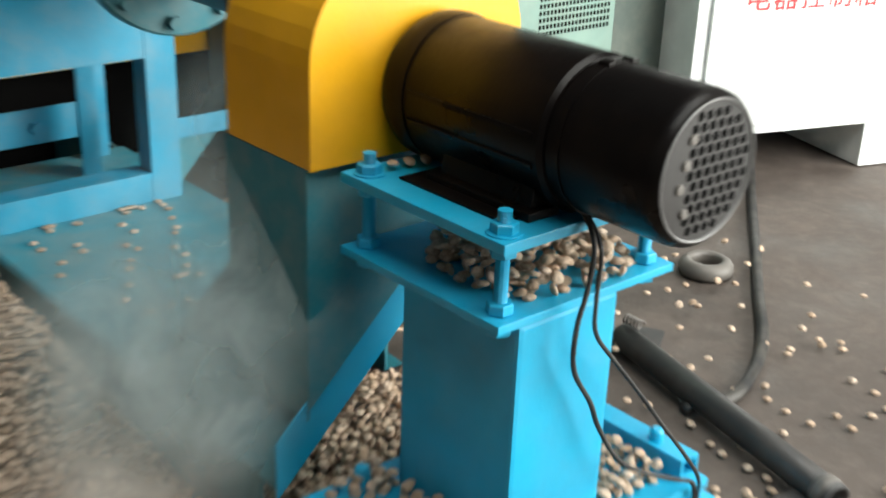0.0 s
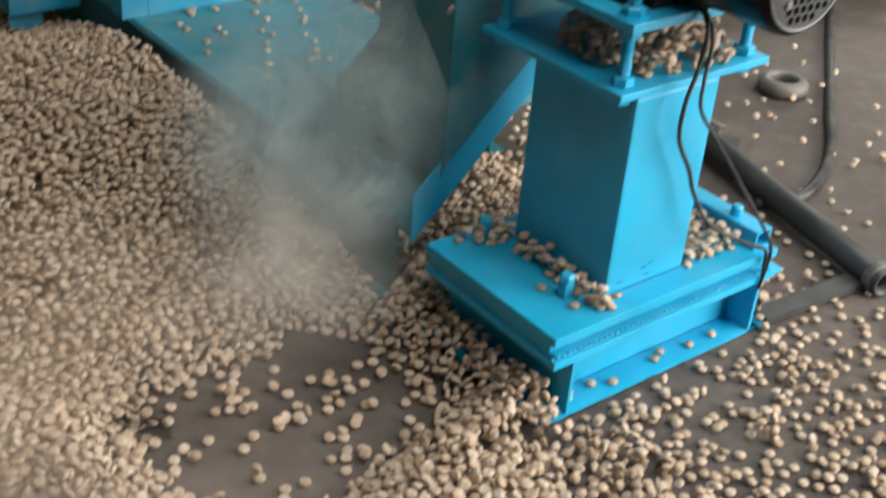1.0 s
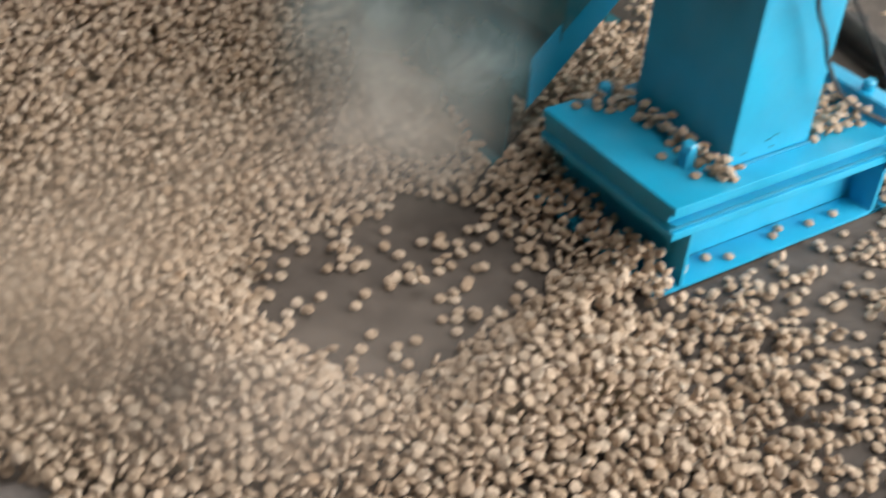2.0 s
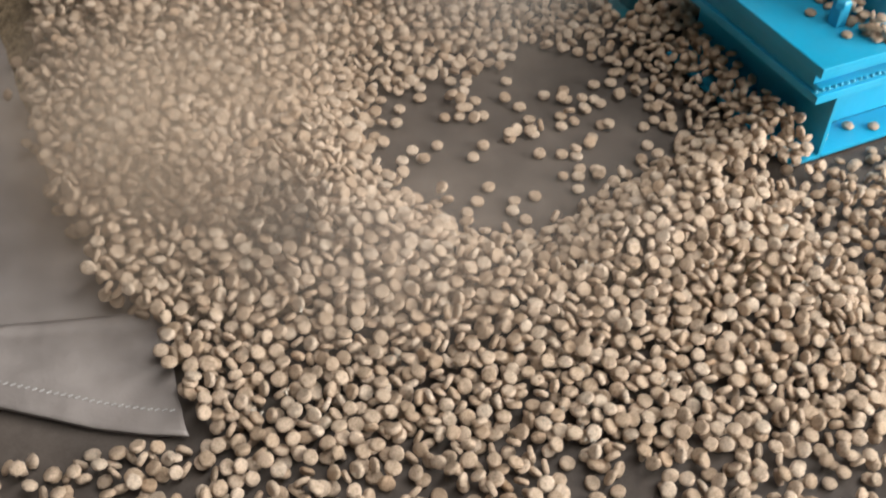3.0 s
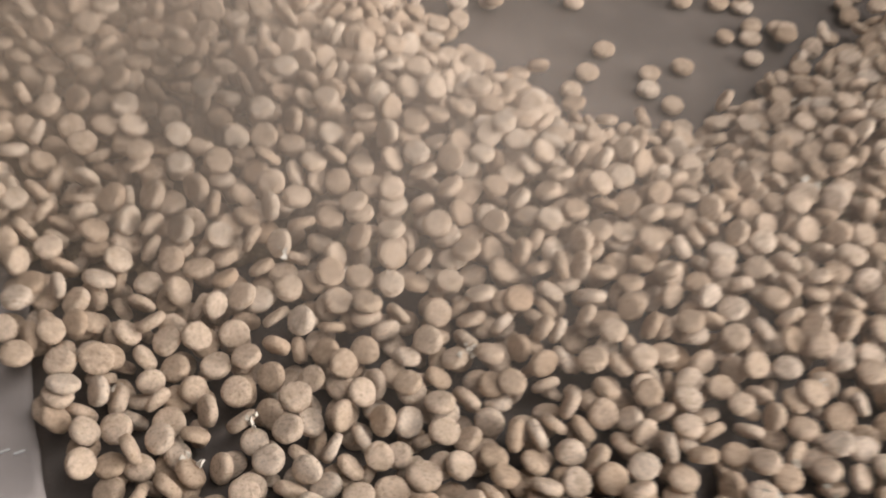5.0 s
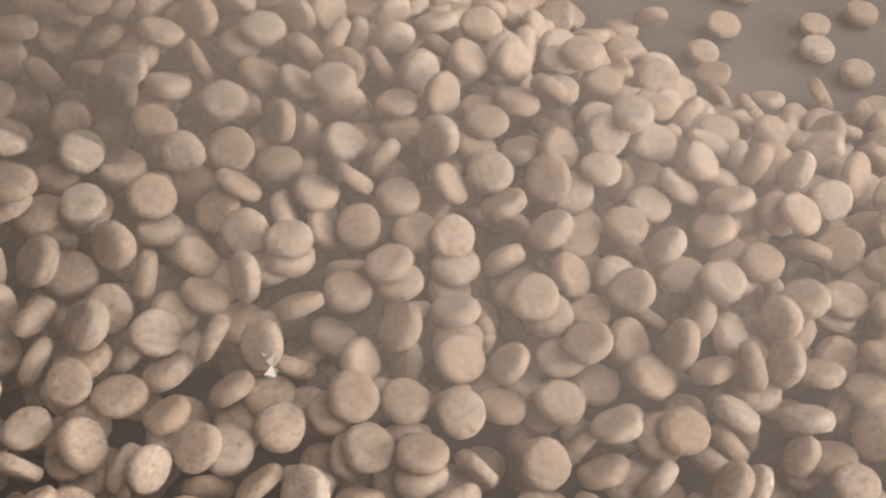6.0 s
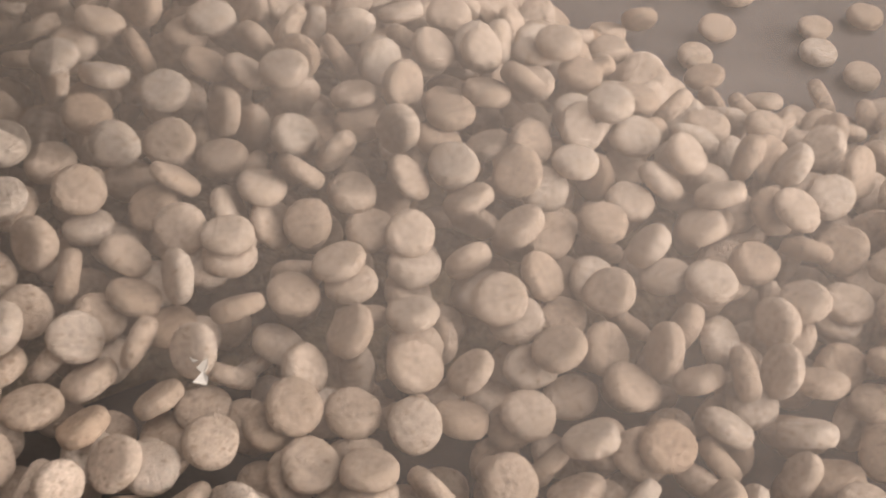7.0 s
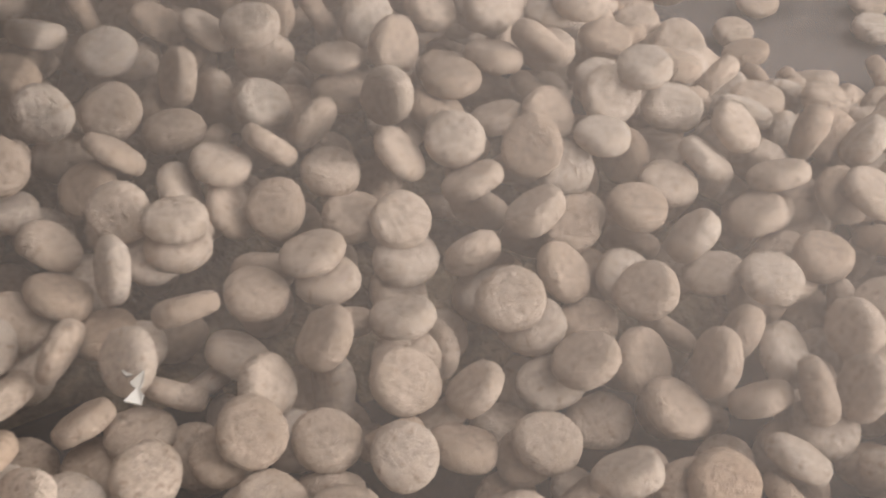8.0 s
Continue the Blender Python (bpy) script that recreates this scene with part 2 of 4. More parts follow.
def tube(points, radius, seg=10, bm=None, rounds=6):
    """A round cable along a smooth line through the points."""
    pts = [Vector(q) for q in points]
    line = []
    for k in range(len(pts) - 1):
        p0, p1, p2, p3 = pts[max(k - 1, 0)], pts[k], pts[k + 1], pts[min(k + 2, len(pts) - 1)]
        for j in range(rounds):
            s = j / rounds
            line.append(0.5 * ((2 * p1) + (p2 - p0) * s + (2 * p0 - 5 * p1 + 4 * p2 - p3) * s * s + (3 * p1 - p0 - 3 * p2 + p3) * s ** 3))
    line.append(pts[-1])
    tmp = bmesh.new()
    rings = []
    for k, q in enumerate(line):
        d = (line[min(k + 1, len(line) - 1)] - line[max(k - 1, 0)]).normalized()
        a = d.cross(Vector((0.31, 0.17, 0.93))).normalized()
        b = d.cross(a)
        rings.append([tmp.verts.new(q + radius * (a * math.cos(2 * math.pi * j / seg) + b * math.sin(2 * math.pi * j / seg))) for j in range(seg)])
    for a, b in zip(rings, rings[1:]):
        for j in range(seg):
            tmp.faces.new((a[j], a[(j + 1) % seg], b[(j + 1) % seg], b[j]))
    tmp.faces.new(rings[0])
    tmp.faces.new(rings[-1][::-1])
    return joined(bm, tmp)


def empty(name, x, y, z, label, category, group="", kind=""):
    ob = new(name)
    ob.location = (x, y, z)
    ob.empty_display_size = 0.05
    return tagged(ob, label, category, group, kind)


def thing(name, bm, mat, label, category, group="", kind="", smooth=False):
    return tagged(new(name, mesh_of(name, bm, mat, smooth)), label, category, group, kind)


# ------------------------------------------------------------ the shed
def build_shed():
    bm = bmesh.new()
    n = 60
    grid = [[bm.verts.new((-4 + 10 * i / n, -5 + 11 * j / n, 0.004 * noise.noise(Vector((i * 0.6, j * 0.6, 0))) - 0.004)) for j in range(n + 1)] for i in range(n + 1)]
    for i in range(n):
        for j in range(n):
            bm.faces.new((grid[i][j], grid[i + 1][j], grid[i + 1][j + 1], grid[i][j + 1]))
    thing("floor", bm, FLOOR, "worn brown-grey concrete floor with dust and stains", "floor", kind="structure", smooth=True)
    # unseen walls and roof, added so that light enters from one side
    thing("wall_west", box(-4.2, -4, -5, 6, -0.1, 4.6), PLASTER, "unseen grey plastered wall, added to hold light out", "wall", kind="structure")
    thing("wall_east", box(6, 6.2, -5, 6, -0.1, 4.6), PLASTER, "unseen grey plastered wall, added to hold light out", "wall", kind="structure")
    thing("wall_north", box(-4.2, 6.2, 6, 6.2, -0.1, 4.6), PLASTER, "unseen grey plastered wall, added to hold light out", "wall", kind="structure")
    south = box(-4.2, 0.6, -2.85, -2.65, -0.1, 4.6)
    box(4.4, 6.2, -2.85, -2.65, -0.1, 4.6, bm=south)
    box(0.6, 4.4, -2.85, -2.65, 2.9, 4.6, bm=south)
    thing("wall_south", south, PLASTER, "unseen grey plastered wall, added around the doorway light", "wall", kind="structure")
    roof = box(-4.2, 6.2, -5.2, -1.6, 4.6, 4.7)
    box(-4.2, 6.2, -0.2, 6.2, 4.6, 4.7, bm=roof)
    box(-4.2, -2.0, -1.6, -0.2, 4.6, 4.7, bm=roof)
    box(3.2, 6.2, -1.6, -0.2, 4.6, 4.7, bm=roof)
    thing("ceiling", roof, ROOFING, "unseen grey sheet roof, added with an opening for the overhead fill", "ceiling", kind="structure")
    ground = box(-60, 60, -80, -5.2, -0.12, -0.02)
    thing("ground", ground, FLOOR, "bare concrete yard outside the doorway", "ground", kind="structure")


build_shed()

# ------------------------------------------------------------ motor stand
TOP = 0.150          # top of the slide base
PLATE = 0.437        # underside of the lower plate
UPPER = 0.522        # underside of the upper plate


def hex_nut(r, h, m):
    return lathe([(0, 0), (r * 0.9, 0), (r, h * 0.12), (r, h * 0.88), (r * 0.9, h), (0, h)], 6, m)


def build_stand():
    stand = empty("motor_stand", 0.14, 0.12, 0, "bright blue painted steel stand with two bolted plates among pellets", "stand")
    inv = Matrix.Translation((-0.14, -0.12, 0))

    def put(name, bm, mat=BLUE, label="", parent=None, smooth=False):
        bmesh.ops.transform(bm, matrix=inv, verts=bm.verts)
        return part(name, bm, mat, parent or stand, label, smooth)

    # two channel beams that run away from the doorway, and the web between them
    for x, s in ((0.0, 1), (0.372, -1)):
        web = put("foot_beam", box(x - 0.003, x + 0.003, 0.0, 0.262, 0.0062, 0.0945, 0.0008))
        lo, hi = (x - 0.046, x + 0.003) if s > 0 else (x - 0.003, x + 0.048)
        put("lower_flange", box(lo, hi, 0.0, 0.262, 0.0, 0.006, 0.001), parent=web)
        put("upper_flange", box(lo + 0.01, hi, 0.0, 0.262, 0.095, 0.101, 0.001), parent=web)
    put("front_web", box(0.004, 0.368, 0.046, 0.052, 0.006, 0.100, 0.0008))
    put("front_flange", box(0.004, 0.395, 0.000, 0.0455, 0.0005, 0.006, 0.001))
    put("rear_web", box(0.004, 0.368, 0.250, 0.256, 0.001, 0.100, 0.0008))
    # slide base: a lower plate and an upper tray with folded lips
    put("base_plate", box(-0.048, 0.386, -0.010, 0.265, 0.1015, 0.113, 0.0012))
    tray = put("slide_tray", box(-0.044, 0.380, -0.006, 0.263, 0.1135, 0.121, 0.001))
    put("tray_core", box(-0.046, 0.382, 0.004, 0.263, 0.1215, 0.136, 0.0015), parent=tray)
    put("tray_top", box(-0.050, 0.384, -0.008, 0.264, 0.1365, TOP, 0.0015), parent=tray)
    bead = bmesh.new()
    for k in range(46):
        x = -0.052 + k * 0.0094
        bmesh.ops.create_icosphere(bead, subdivisions=1, radius=0.0030, matrix=Matrix.Translation((x, -0.0088, 0.1205 + 0.0006 * math.sin(k * 2.1))))
    put("weld_bead", bead, WELD, "rough weld bead", smooth=True)
    bead = bmesh.new()
    for k in range(30):
        bmesh.ops.create_icosphere(bead, subdivisions=1, radius=0.0026, matrix=Matrix.Translation((0.072 + k * 0.005, 0.0285, TOP + 0.001)))
    put("weld_bead", bead, WELD, "rough weld bead", smooth=True)
    # column of folded sheet
    col = box(0.070, 0.219, 0.030, 0.215, TOP, PLATE, 0.006)
    put("column", col, BLUE)
    # plates
    put("lower_plate", box(0.038, 0.309, 0.028, 0.290, PLATE, PLATE + 0.010, 0.0015))
    put("upper_plate", box(0.040, 0.300, 0.028, 0.292, UPPER, UPPER + 0.012, 0.0015))
    # threaded studs with their nuts
    for x, y in ((0.062, 0.052), (0.062, 0.268), (0.284, 0.052), (0.284, 0.268)):
        prof = [(0, PLATE - 0.014)]
        z = PLATE - 0.014
        while z < UPPER + 0.036:
            prof += [(0.0068, z), (0.0078, z + 0.0012)]
            z += 0.0024
        prof.append((0, z))
        stud = put("stud", lathe(prof, 12, Matrix.Translation((x, y, 0))), BLUE)
        for z0 in (PLATE - 0.0125, PLATE + 0.0105, UPPER - 0.0125, UPPER + 0.0125):
            nut = hex_nut(0.0145, 0.012, Matrix.Translation((x, y, z0)) @ pose(0, 0, 0, 0, 0, 17 + 900 * z0))
            put("nut", nut, BLUE, parent=stud)
        w = lathe([(0.0085, UPPER + 0.0121), (0.0185, UPPER + 0.0121), (0.0185, UPPER + 0.0138), (0.0085, UPPER + 0.0138)], 20, Matrix.Translation((x, y, 0)), closed=True)
        put("washer", w, BLUE, parent=stud)
    # stop lugs along one side and the square tube along the other
    for y in (0.062, 0.232):
        b = box(0.020, 0.036, y - 0.008, y + 0.008, TOP, TOP + 0.026, 0.003)
        lathe([(0, TOP + 0.024), (0.0105, TOP + 0.024), (0.0105, TOP + 0.032), (0.008, TOP + 0.035), (0, TOP + 0.035)], 6, Matrix.Translation((0.028, y, 0)), b)
        put("stop_lug", b)
    rail = box(0.345, 0.378, 0.006, 0.250, TOP + 0.0005, TOP + 0.004, 0.0008)
    box(0.345, 0.378, 0.006, 0.250, TOP + 0.026, TOP + 0.030, 0.0008, rail)
    box(0.345, 0.349, 0.006, 0.250, TOP + 0.004, TOP + 0.026, 0.0005, rail)
    box(0.374, 0.378, 0.006, 0.250, TOP + 0.004, TOP + 0.026, 0.0005, rail)
    put("side_tube", rail)
    lug = lathe([(0, 0), (0.009, 0), (0.009, 0.012), (0.006, 0.016), (0, 0.016)], 12, Matrix.Translation((0.361, 0.06, TOP + 0.030)))
    put("clamp_bolt", lug)
    # pale scratches in the paint of the column foot are small raised flakes
    for x, z in ((0.090, 0.166), (0.132, 0.176), (0.141, 0.163), (0.145, 0.180)):
        put("paint_chip", box(x, x + 0.010, 0.0294, 0.0302, z, z + 0.0018), BLUE_DARK, "dark chip in the blue paint")


build_stand()


# ------------------------------------------------------------ electric motor
def build_motor():
    ax, az = 0.182, 0.614
    base = empty("electric_motor", ax, 0.12, UPPER + 0.012, "black electric motor with a perforated fan cover on blue plates", "motor")
    inv = Matrix.Translation((-ax, -0.12, -(UPPER + 0.012)))
    lay = Matrix.Translation((ax, 0, az)) @ pose(0, 0, 0, 90, 0, 0)      # local z runs towards the doorway

    def put(name, bm, mat=BLACK, label="", parent=None, smooth=True):
        bmesh.ops.transform(bm, matrix=inv, verts=bm.verts)
        ob = part(name, bm, mat, parent or base, label, smooth)
        if smooth:
            ob.data.set_sharp_from_angle(angle=radians(35))
        return ob

    prof = [(0, -0.290), (0.070, -0.290), (0.076, -0.285), (0.080, -0.262), (0.084, -0.255), (0.084, -0.052), (0.080, -0.047), (0.072, -0.045), (0.0705, -0.030)]
    body = lathe(prof, 64, lay)
    put("stator_body", body)
    for a in (-8, 14, 172, 194):
        f = box(0.081, 0.0865, -0.0030, 0.0030, -0.250, -0.058, 0.0012)
        bmesh.ops.transform(f, matrix=lay @ Matrix.Rotation(radians(a), 4, 'Z'), verts=f.verts)
        put("body_rib", f)
    put("end_shield", lathe([(0.030, -0.303), (0.072, -0.303), (0.080, -0.299), (0.0855, -0.288), (0.087, -0.270), (0.0850, -0.258), (0.072, -0.258), (0.030, -0.258)], 64, lay, closed=True))
    cowl = put("fan_cover", lathe([(0.0712, -0.046), (0.0785, -0.044), (0.0785, 0.076), (0.0765, 0.086), (0.0715, 0.0915), (0.0700, 0.0915), (0.0700, 0.088), (0.0740, 0.083), (0.0745, -0.040), (0.0712, -0.040)], 64, lay, closed=True))
    # perforated end face: a lattice of near-black discs painted as the shade in its holes
    put("fan_cap", lathe([(0, 0.0900), (0.0690, 0.0900), (0.0698, 0.0860), (0, 0.0860)], 64, lay), CAP, "grey dusty perforated cap", cowl)
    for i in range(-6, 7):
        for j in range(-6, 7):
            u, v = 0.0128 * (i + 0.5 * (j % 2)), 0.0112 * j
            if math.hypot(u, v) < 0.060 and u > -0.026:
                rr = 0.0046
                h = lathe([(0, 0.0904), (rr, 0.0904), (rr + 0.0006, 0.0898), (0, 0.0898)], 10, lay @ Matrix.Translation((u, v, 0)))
                put("vent_shade_disc", h, SHADE, parent=cowl, smooth=False)
    # rim paler than the cap all the way round
    put("cap_rim", lathe([(0.0672, 0.0902), (0.0700, 0.0902), (0.0708, 0.0918), (0.0695, 0.0925), (0.0675, 0.0915)], 64, lay, closed=True), RIM, "pale rim", cowl)
    for u, v in ((-0.034, 0.012), (-0.040, -0.010), (-0.028, 0.036), (-0.030, -0.036)):
        b = lathe([(0, 0.0896), (0.0055, 0.0896), (0.005, 0.0925), (0, 0.0935)], 10, lay @ Matrix.Translation((u, v, 0)))
        put("cap_screw", b, STEEL, "dusty pale screw head", cowl)
    # feet, rail and terminal box
    for s in (-1, 1):
        foot = box(ax + s * 0.062 - 0.022, ax + s * 0.062 + 0.022, 0.055, 0.215, UPPER + 0.0125, UPPER + 0.022, 0.002)
        web = extrude_outline([(ax + s * 0.050, UPPER + 0.0215), (ax + s * 0.072, UPPER + 0.0215), (ax + s * 0.064, az - 0.030), (ax + s * 0.046, az - 0.048)], 0.065, 0.205, 0.001)
        put("foot", joined(foot, web), smooth=False)
    plate = box(ax - 0.105, ax + 0.100, 0.070, 0.235, UPPER + 0.0121, UPPER + 0.0150, 0.001)
    put("mounting_plate", plate, BLACK, "black mounting plate", smooth=False)
    strap = lathe([(0.0780, -0.036), (0.0800, -0.036), (0.0800, -0.026), (0.0780, -0.026)], 64, lay, closed=True)
    put("cover_band", strap)
    for a in (75, 100):
        k = box(0.076, 0.0835, -0.005, 0.005, -0.038, -0.024, 0.0015)
        bmesh.ops.transform(k, matrix=lay @ Matrix.Rotation(radians(a), 4, 'Z'), verts=k.verts)
        put("cover_screw", k)


build_motor()


# ------------------------------------------------------------ yellow guard and cutter hood
def rounded(x0, x1, z0, z1, r):
    pts = [(x0, z0), (x1, z0)]
    for k in range(0, 10):
        a = radians(10 * k)
        pts.append((x1 - r + r * math.cos(a), z1 - r + r * math.sin(a)))
    for k in range(0, 10):
        a = radians(90 + 10 * k)
        pts.append((x0 + r - r * 0 + r * math.cos(a), z1 - r + r * math.sin(a)))
    return pts


def build_guard():
    guard = empty("cutter_guard", 0.15, 0.39, 0.53, "yellow enamelled sheet-metal guard with a rounded top, above the chute", "machine guard")
    inv = Matrix.Translation((-0.15, -0.39, -0.53))
    shell = extrude_outline(rounded(0.006, 0.318, 0.537, 0.775, 0.125), 0.304, 0.475, 0.0025)
    bmesh.ops.transform(shell, matrix=inv, verts=shell.verts)
    part("shell", shell, YELLOW, guard, smooth=False)
    front = extrude_outline(rounded(0.0055, 0.3185, 0.5365, 0.7755, 0.125), 0.3010, 0.3036, 0.0006)
    bmesh.ops.transform(front, matrix=inv, verts=front.verts)
    part("front_plate", front, YELLOW, guard)
    hood = empty("discharge_chute", 0.0, 0.4, 0, "teal hood and chute, shade in their dusty paint, wrapped in steam, dropping hot pellets", "chute")
    inv = Matrix.Translation((0, -0.4, 0))

    def put(name, bm, mat, label=""):
        bmesh.ops.transform(bm, matrix=inv, verts=bm.verts)
        return part(name, bm, mat, hood, label)

    t = 0.003
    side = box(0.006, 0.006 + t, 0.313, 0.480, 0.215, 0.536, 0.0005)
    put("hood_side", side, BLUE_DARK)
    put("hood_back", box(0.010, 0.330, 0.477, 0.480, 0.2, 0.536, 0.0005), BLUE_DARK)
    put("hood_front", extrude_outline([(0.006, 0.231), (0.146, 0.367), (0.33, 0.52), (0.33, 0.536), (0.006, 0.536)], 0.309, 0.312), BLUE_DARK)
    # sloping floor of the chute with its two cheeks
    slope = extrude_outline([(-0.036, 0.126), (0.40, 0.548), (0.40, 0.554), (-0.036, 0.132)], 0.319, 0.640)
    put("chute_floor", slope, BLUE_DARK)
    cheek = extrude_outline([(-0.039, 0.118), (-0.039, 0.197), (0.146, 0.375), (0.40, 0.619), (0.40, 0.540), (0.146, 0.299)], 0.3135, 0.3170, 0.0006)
    put("front_cheek", cheek, BLUE, "bright blue edge plate")
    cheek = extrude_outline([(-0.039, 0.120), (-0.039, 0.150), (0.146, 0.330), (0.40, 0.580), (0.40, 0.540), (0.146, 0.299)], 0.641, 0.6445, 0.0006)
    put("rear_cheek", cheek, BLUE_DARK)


build_guard()


# ------------------------------------------------------------ machine base and extruder frame
def build_base():
    base = empty("machine_base", 0.15, 0.95, 0, "blue steel base with a flat dusty deck littered with pellets", "machine base")
    inv = Matrix.Translation((-0.15, -0.95, 0))

    def put(name, bm, mat, label="", smooth=False):
        bmesh.ops.transform(bm, matrix=inv, verts=bm.verts)
        return part(name, bm, mat, base, label, smooth)

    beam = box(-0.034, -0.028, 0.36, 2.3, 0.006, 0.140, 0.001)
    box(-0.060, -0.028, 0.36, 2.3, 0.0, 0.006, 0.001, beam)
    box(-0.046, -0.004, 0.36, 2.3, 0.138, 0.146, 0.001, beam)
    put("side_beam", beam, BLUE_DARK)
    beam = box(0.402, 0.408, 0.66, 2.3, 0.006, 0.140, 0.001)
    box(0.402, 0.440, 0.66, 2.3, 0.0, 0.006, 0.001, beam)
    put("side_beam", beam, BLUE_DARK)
    put("deck_sheet", box(-0.040, 0.405, 0.648, 1.6, 0.1465, 0.1500, 0.0008), DECK, "dusty teal deck sheet")
    put("deck_sheet", box(0.02, 0.22, 0.50, 0.646, 0.1465, 0.1500, 0.0008), DECK)


def build_frame():
    fr = empty("extruder_frame", 0.16, 1.4, 0.15, "bright blue welded channel frame of the extruder, standing on the deck", "machine frame")
    inv = Matrix.Translation((-0.16, -1.4, -0.15))

    def put(name, bm, mat=BLUE_SHADED, label="", smooth=False):
        bmesh.ops.transform(bm, matrix=inv, verts=bm.verts)
        return part(name, bm, mat, fr, label, smooth)

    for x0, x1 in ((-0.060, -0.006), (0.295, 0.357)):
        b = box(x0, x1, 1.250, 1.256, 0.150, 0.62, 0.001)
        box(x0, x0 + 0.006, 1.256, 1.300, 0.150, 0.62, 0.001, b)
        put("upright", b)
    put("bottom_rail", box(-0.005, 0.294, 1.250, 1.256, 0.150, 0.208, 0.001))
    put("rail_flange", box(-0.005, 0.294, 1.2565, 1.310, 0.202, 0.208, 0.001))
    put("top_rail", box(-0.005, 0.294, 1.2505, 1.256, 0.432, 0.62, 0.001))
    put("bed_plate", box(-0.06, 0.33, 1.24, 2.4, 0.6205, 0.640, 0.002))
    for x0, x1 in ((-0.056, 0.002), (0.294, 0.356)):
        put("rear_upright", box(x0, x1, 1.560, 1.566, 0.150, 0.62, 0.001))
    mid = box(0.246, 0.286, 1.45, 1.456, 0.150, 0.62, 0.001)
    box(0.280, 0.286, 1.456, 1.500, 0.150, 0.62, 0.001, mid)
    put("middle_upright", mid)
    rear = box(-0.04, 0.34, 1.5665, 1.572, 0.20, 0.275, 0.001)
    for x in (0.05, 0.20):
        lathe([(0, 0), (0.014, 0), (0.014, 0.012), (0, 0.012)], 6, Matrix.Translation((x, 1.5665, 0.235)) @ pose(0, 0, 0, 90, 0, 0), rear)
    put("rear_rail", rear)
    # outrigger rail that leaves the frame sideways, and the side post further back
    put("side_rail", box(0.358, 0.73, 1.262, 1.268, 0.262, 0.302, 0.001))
    # gusset takes the dark blue, the opening's shade put into its colour
    put("corner_gusset", extrude_outline([(0.358, 0.262), (0.45, 0.262), (0.358, 0.16)], 1.2690, 1.2740), BLUE_DARK)
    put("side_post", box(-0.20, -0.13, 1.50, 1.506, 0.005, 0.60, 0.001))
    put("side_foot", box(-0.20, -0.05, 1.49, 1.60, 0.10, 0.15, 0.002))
    # extruder head: round flange with bolts, and barrel behind
    for y0, r in ((0.985, 0.165), (1.022, 0.135)):
        b = lathe([(0, 0), (r, 0), (r + 0.004, 0.004), (r + 0.004, 0.030), (r, 0.034), (0, 0.034)], 48, Matrix.Translation((0.235, y0, 0.70)) @ pose(0, 0, 0, -90, 0, 0))
        put("head_flange", b, BLUE_DARK, smooth=False)
    for k in range(10):
        a = radians(36 * k + 10)
        put("flange_bolt", lathe([(0, 0), (0.012, 0), (0.012, 0.014), (0, 0.014)], 6, Matrix.Translation((0.235 + 0.146 * math.cos(a), 0.985, 0.70 + 0.146 * math.sin(a))) @ pose(0, 0, 0, 90, 0, 0)), BLUE_DARK)
    put("barrel", lathe([(0, 0), (0.075, 0), (0.075, 1.2), (0, 1.2)], 40, Matrix.Translation((0.235, 1.058, 0.72)) @ pose(0, 0, 0, -90, 0, 0)), TUBE, "dark steel barrel", True)
    put("die_holder", lathe([(0, 0), (0.110, 0), (0.120, 0.02), (0.120, 0.20), (0.100, 0.22), (0.100, 0.505), (0, 0.505)], 40, Matrix.Translation((0.235, 0.478, 0.70)) @ pose(0, 0, 0, -90, 0, 0)), TUBE, "dark steel die holder", True)


build_base()
build_frame()


def build_shade_block():
    # dark block added to stand for the deep shade behind the frame
    g = empty("gearbox", 0.3, 2.2, 0, "near-black block added as deep shade behind the frame, with a yellow top edge", "gearbox")
    inv = Matrix.Translation((-0.3, -2.2, 0))
    for name, bm, mat, label in (("casing", box(-1.2, 1.9, 1.96, 2.5, 0.0, 0.262, 0.006), SHADE, "near-black block painted as deep shade"), ("top_edge", box(-1.2, 1.9, 1.935, 1.9595, 0.245, 0.295, 0.004), YELLOW, "yellow painted edge")):
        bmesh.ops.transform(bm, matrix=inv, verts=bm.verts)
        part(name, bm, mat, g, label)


build_shade_block()

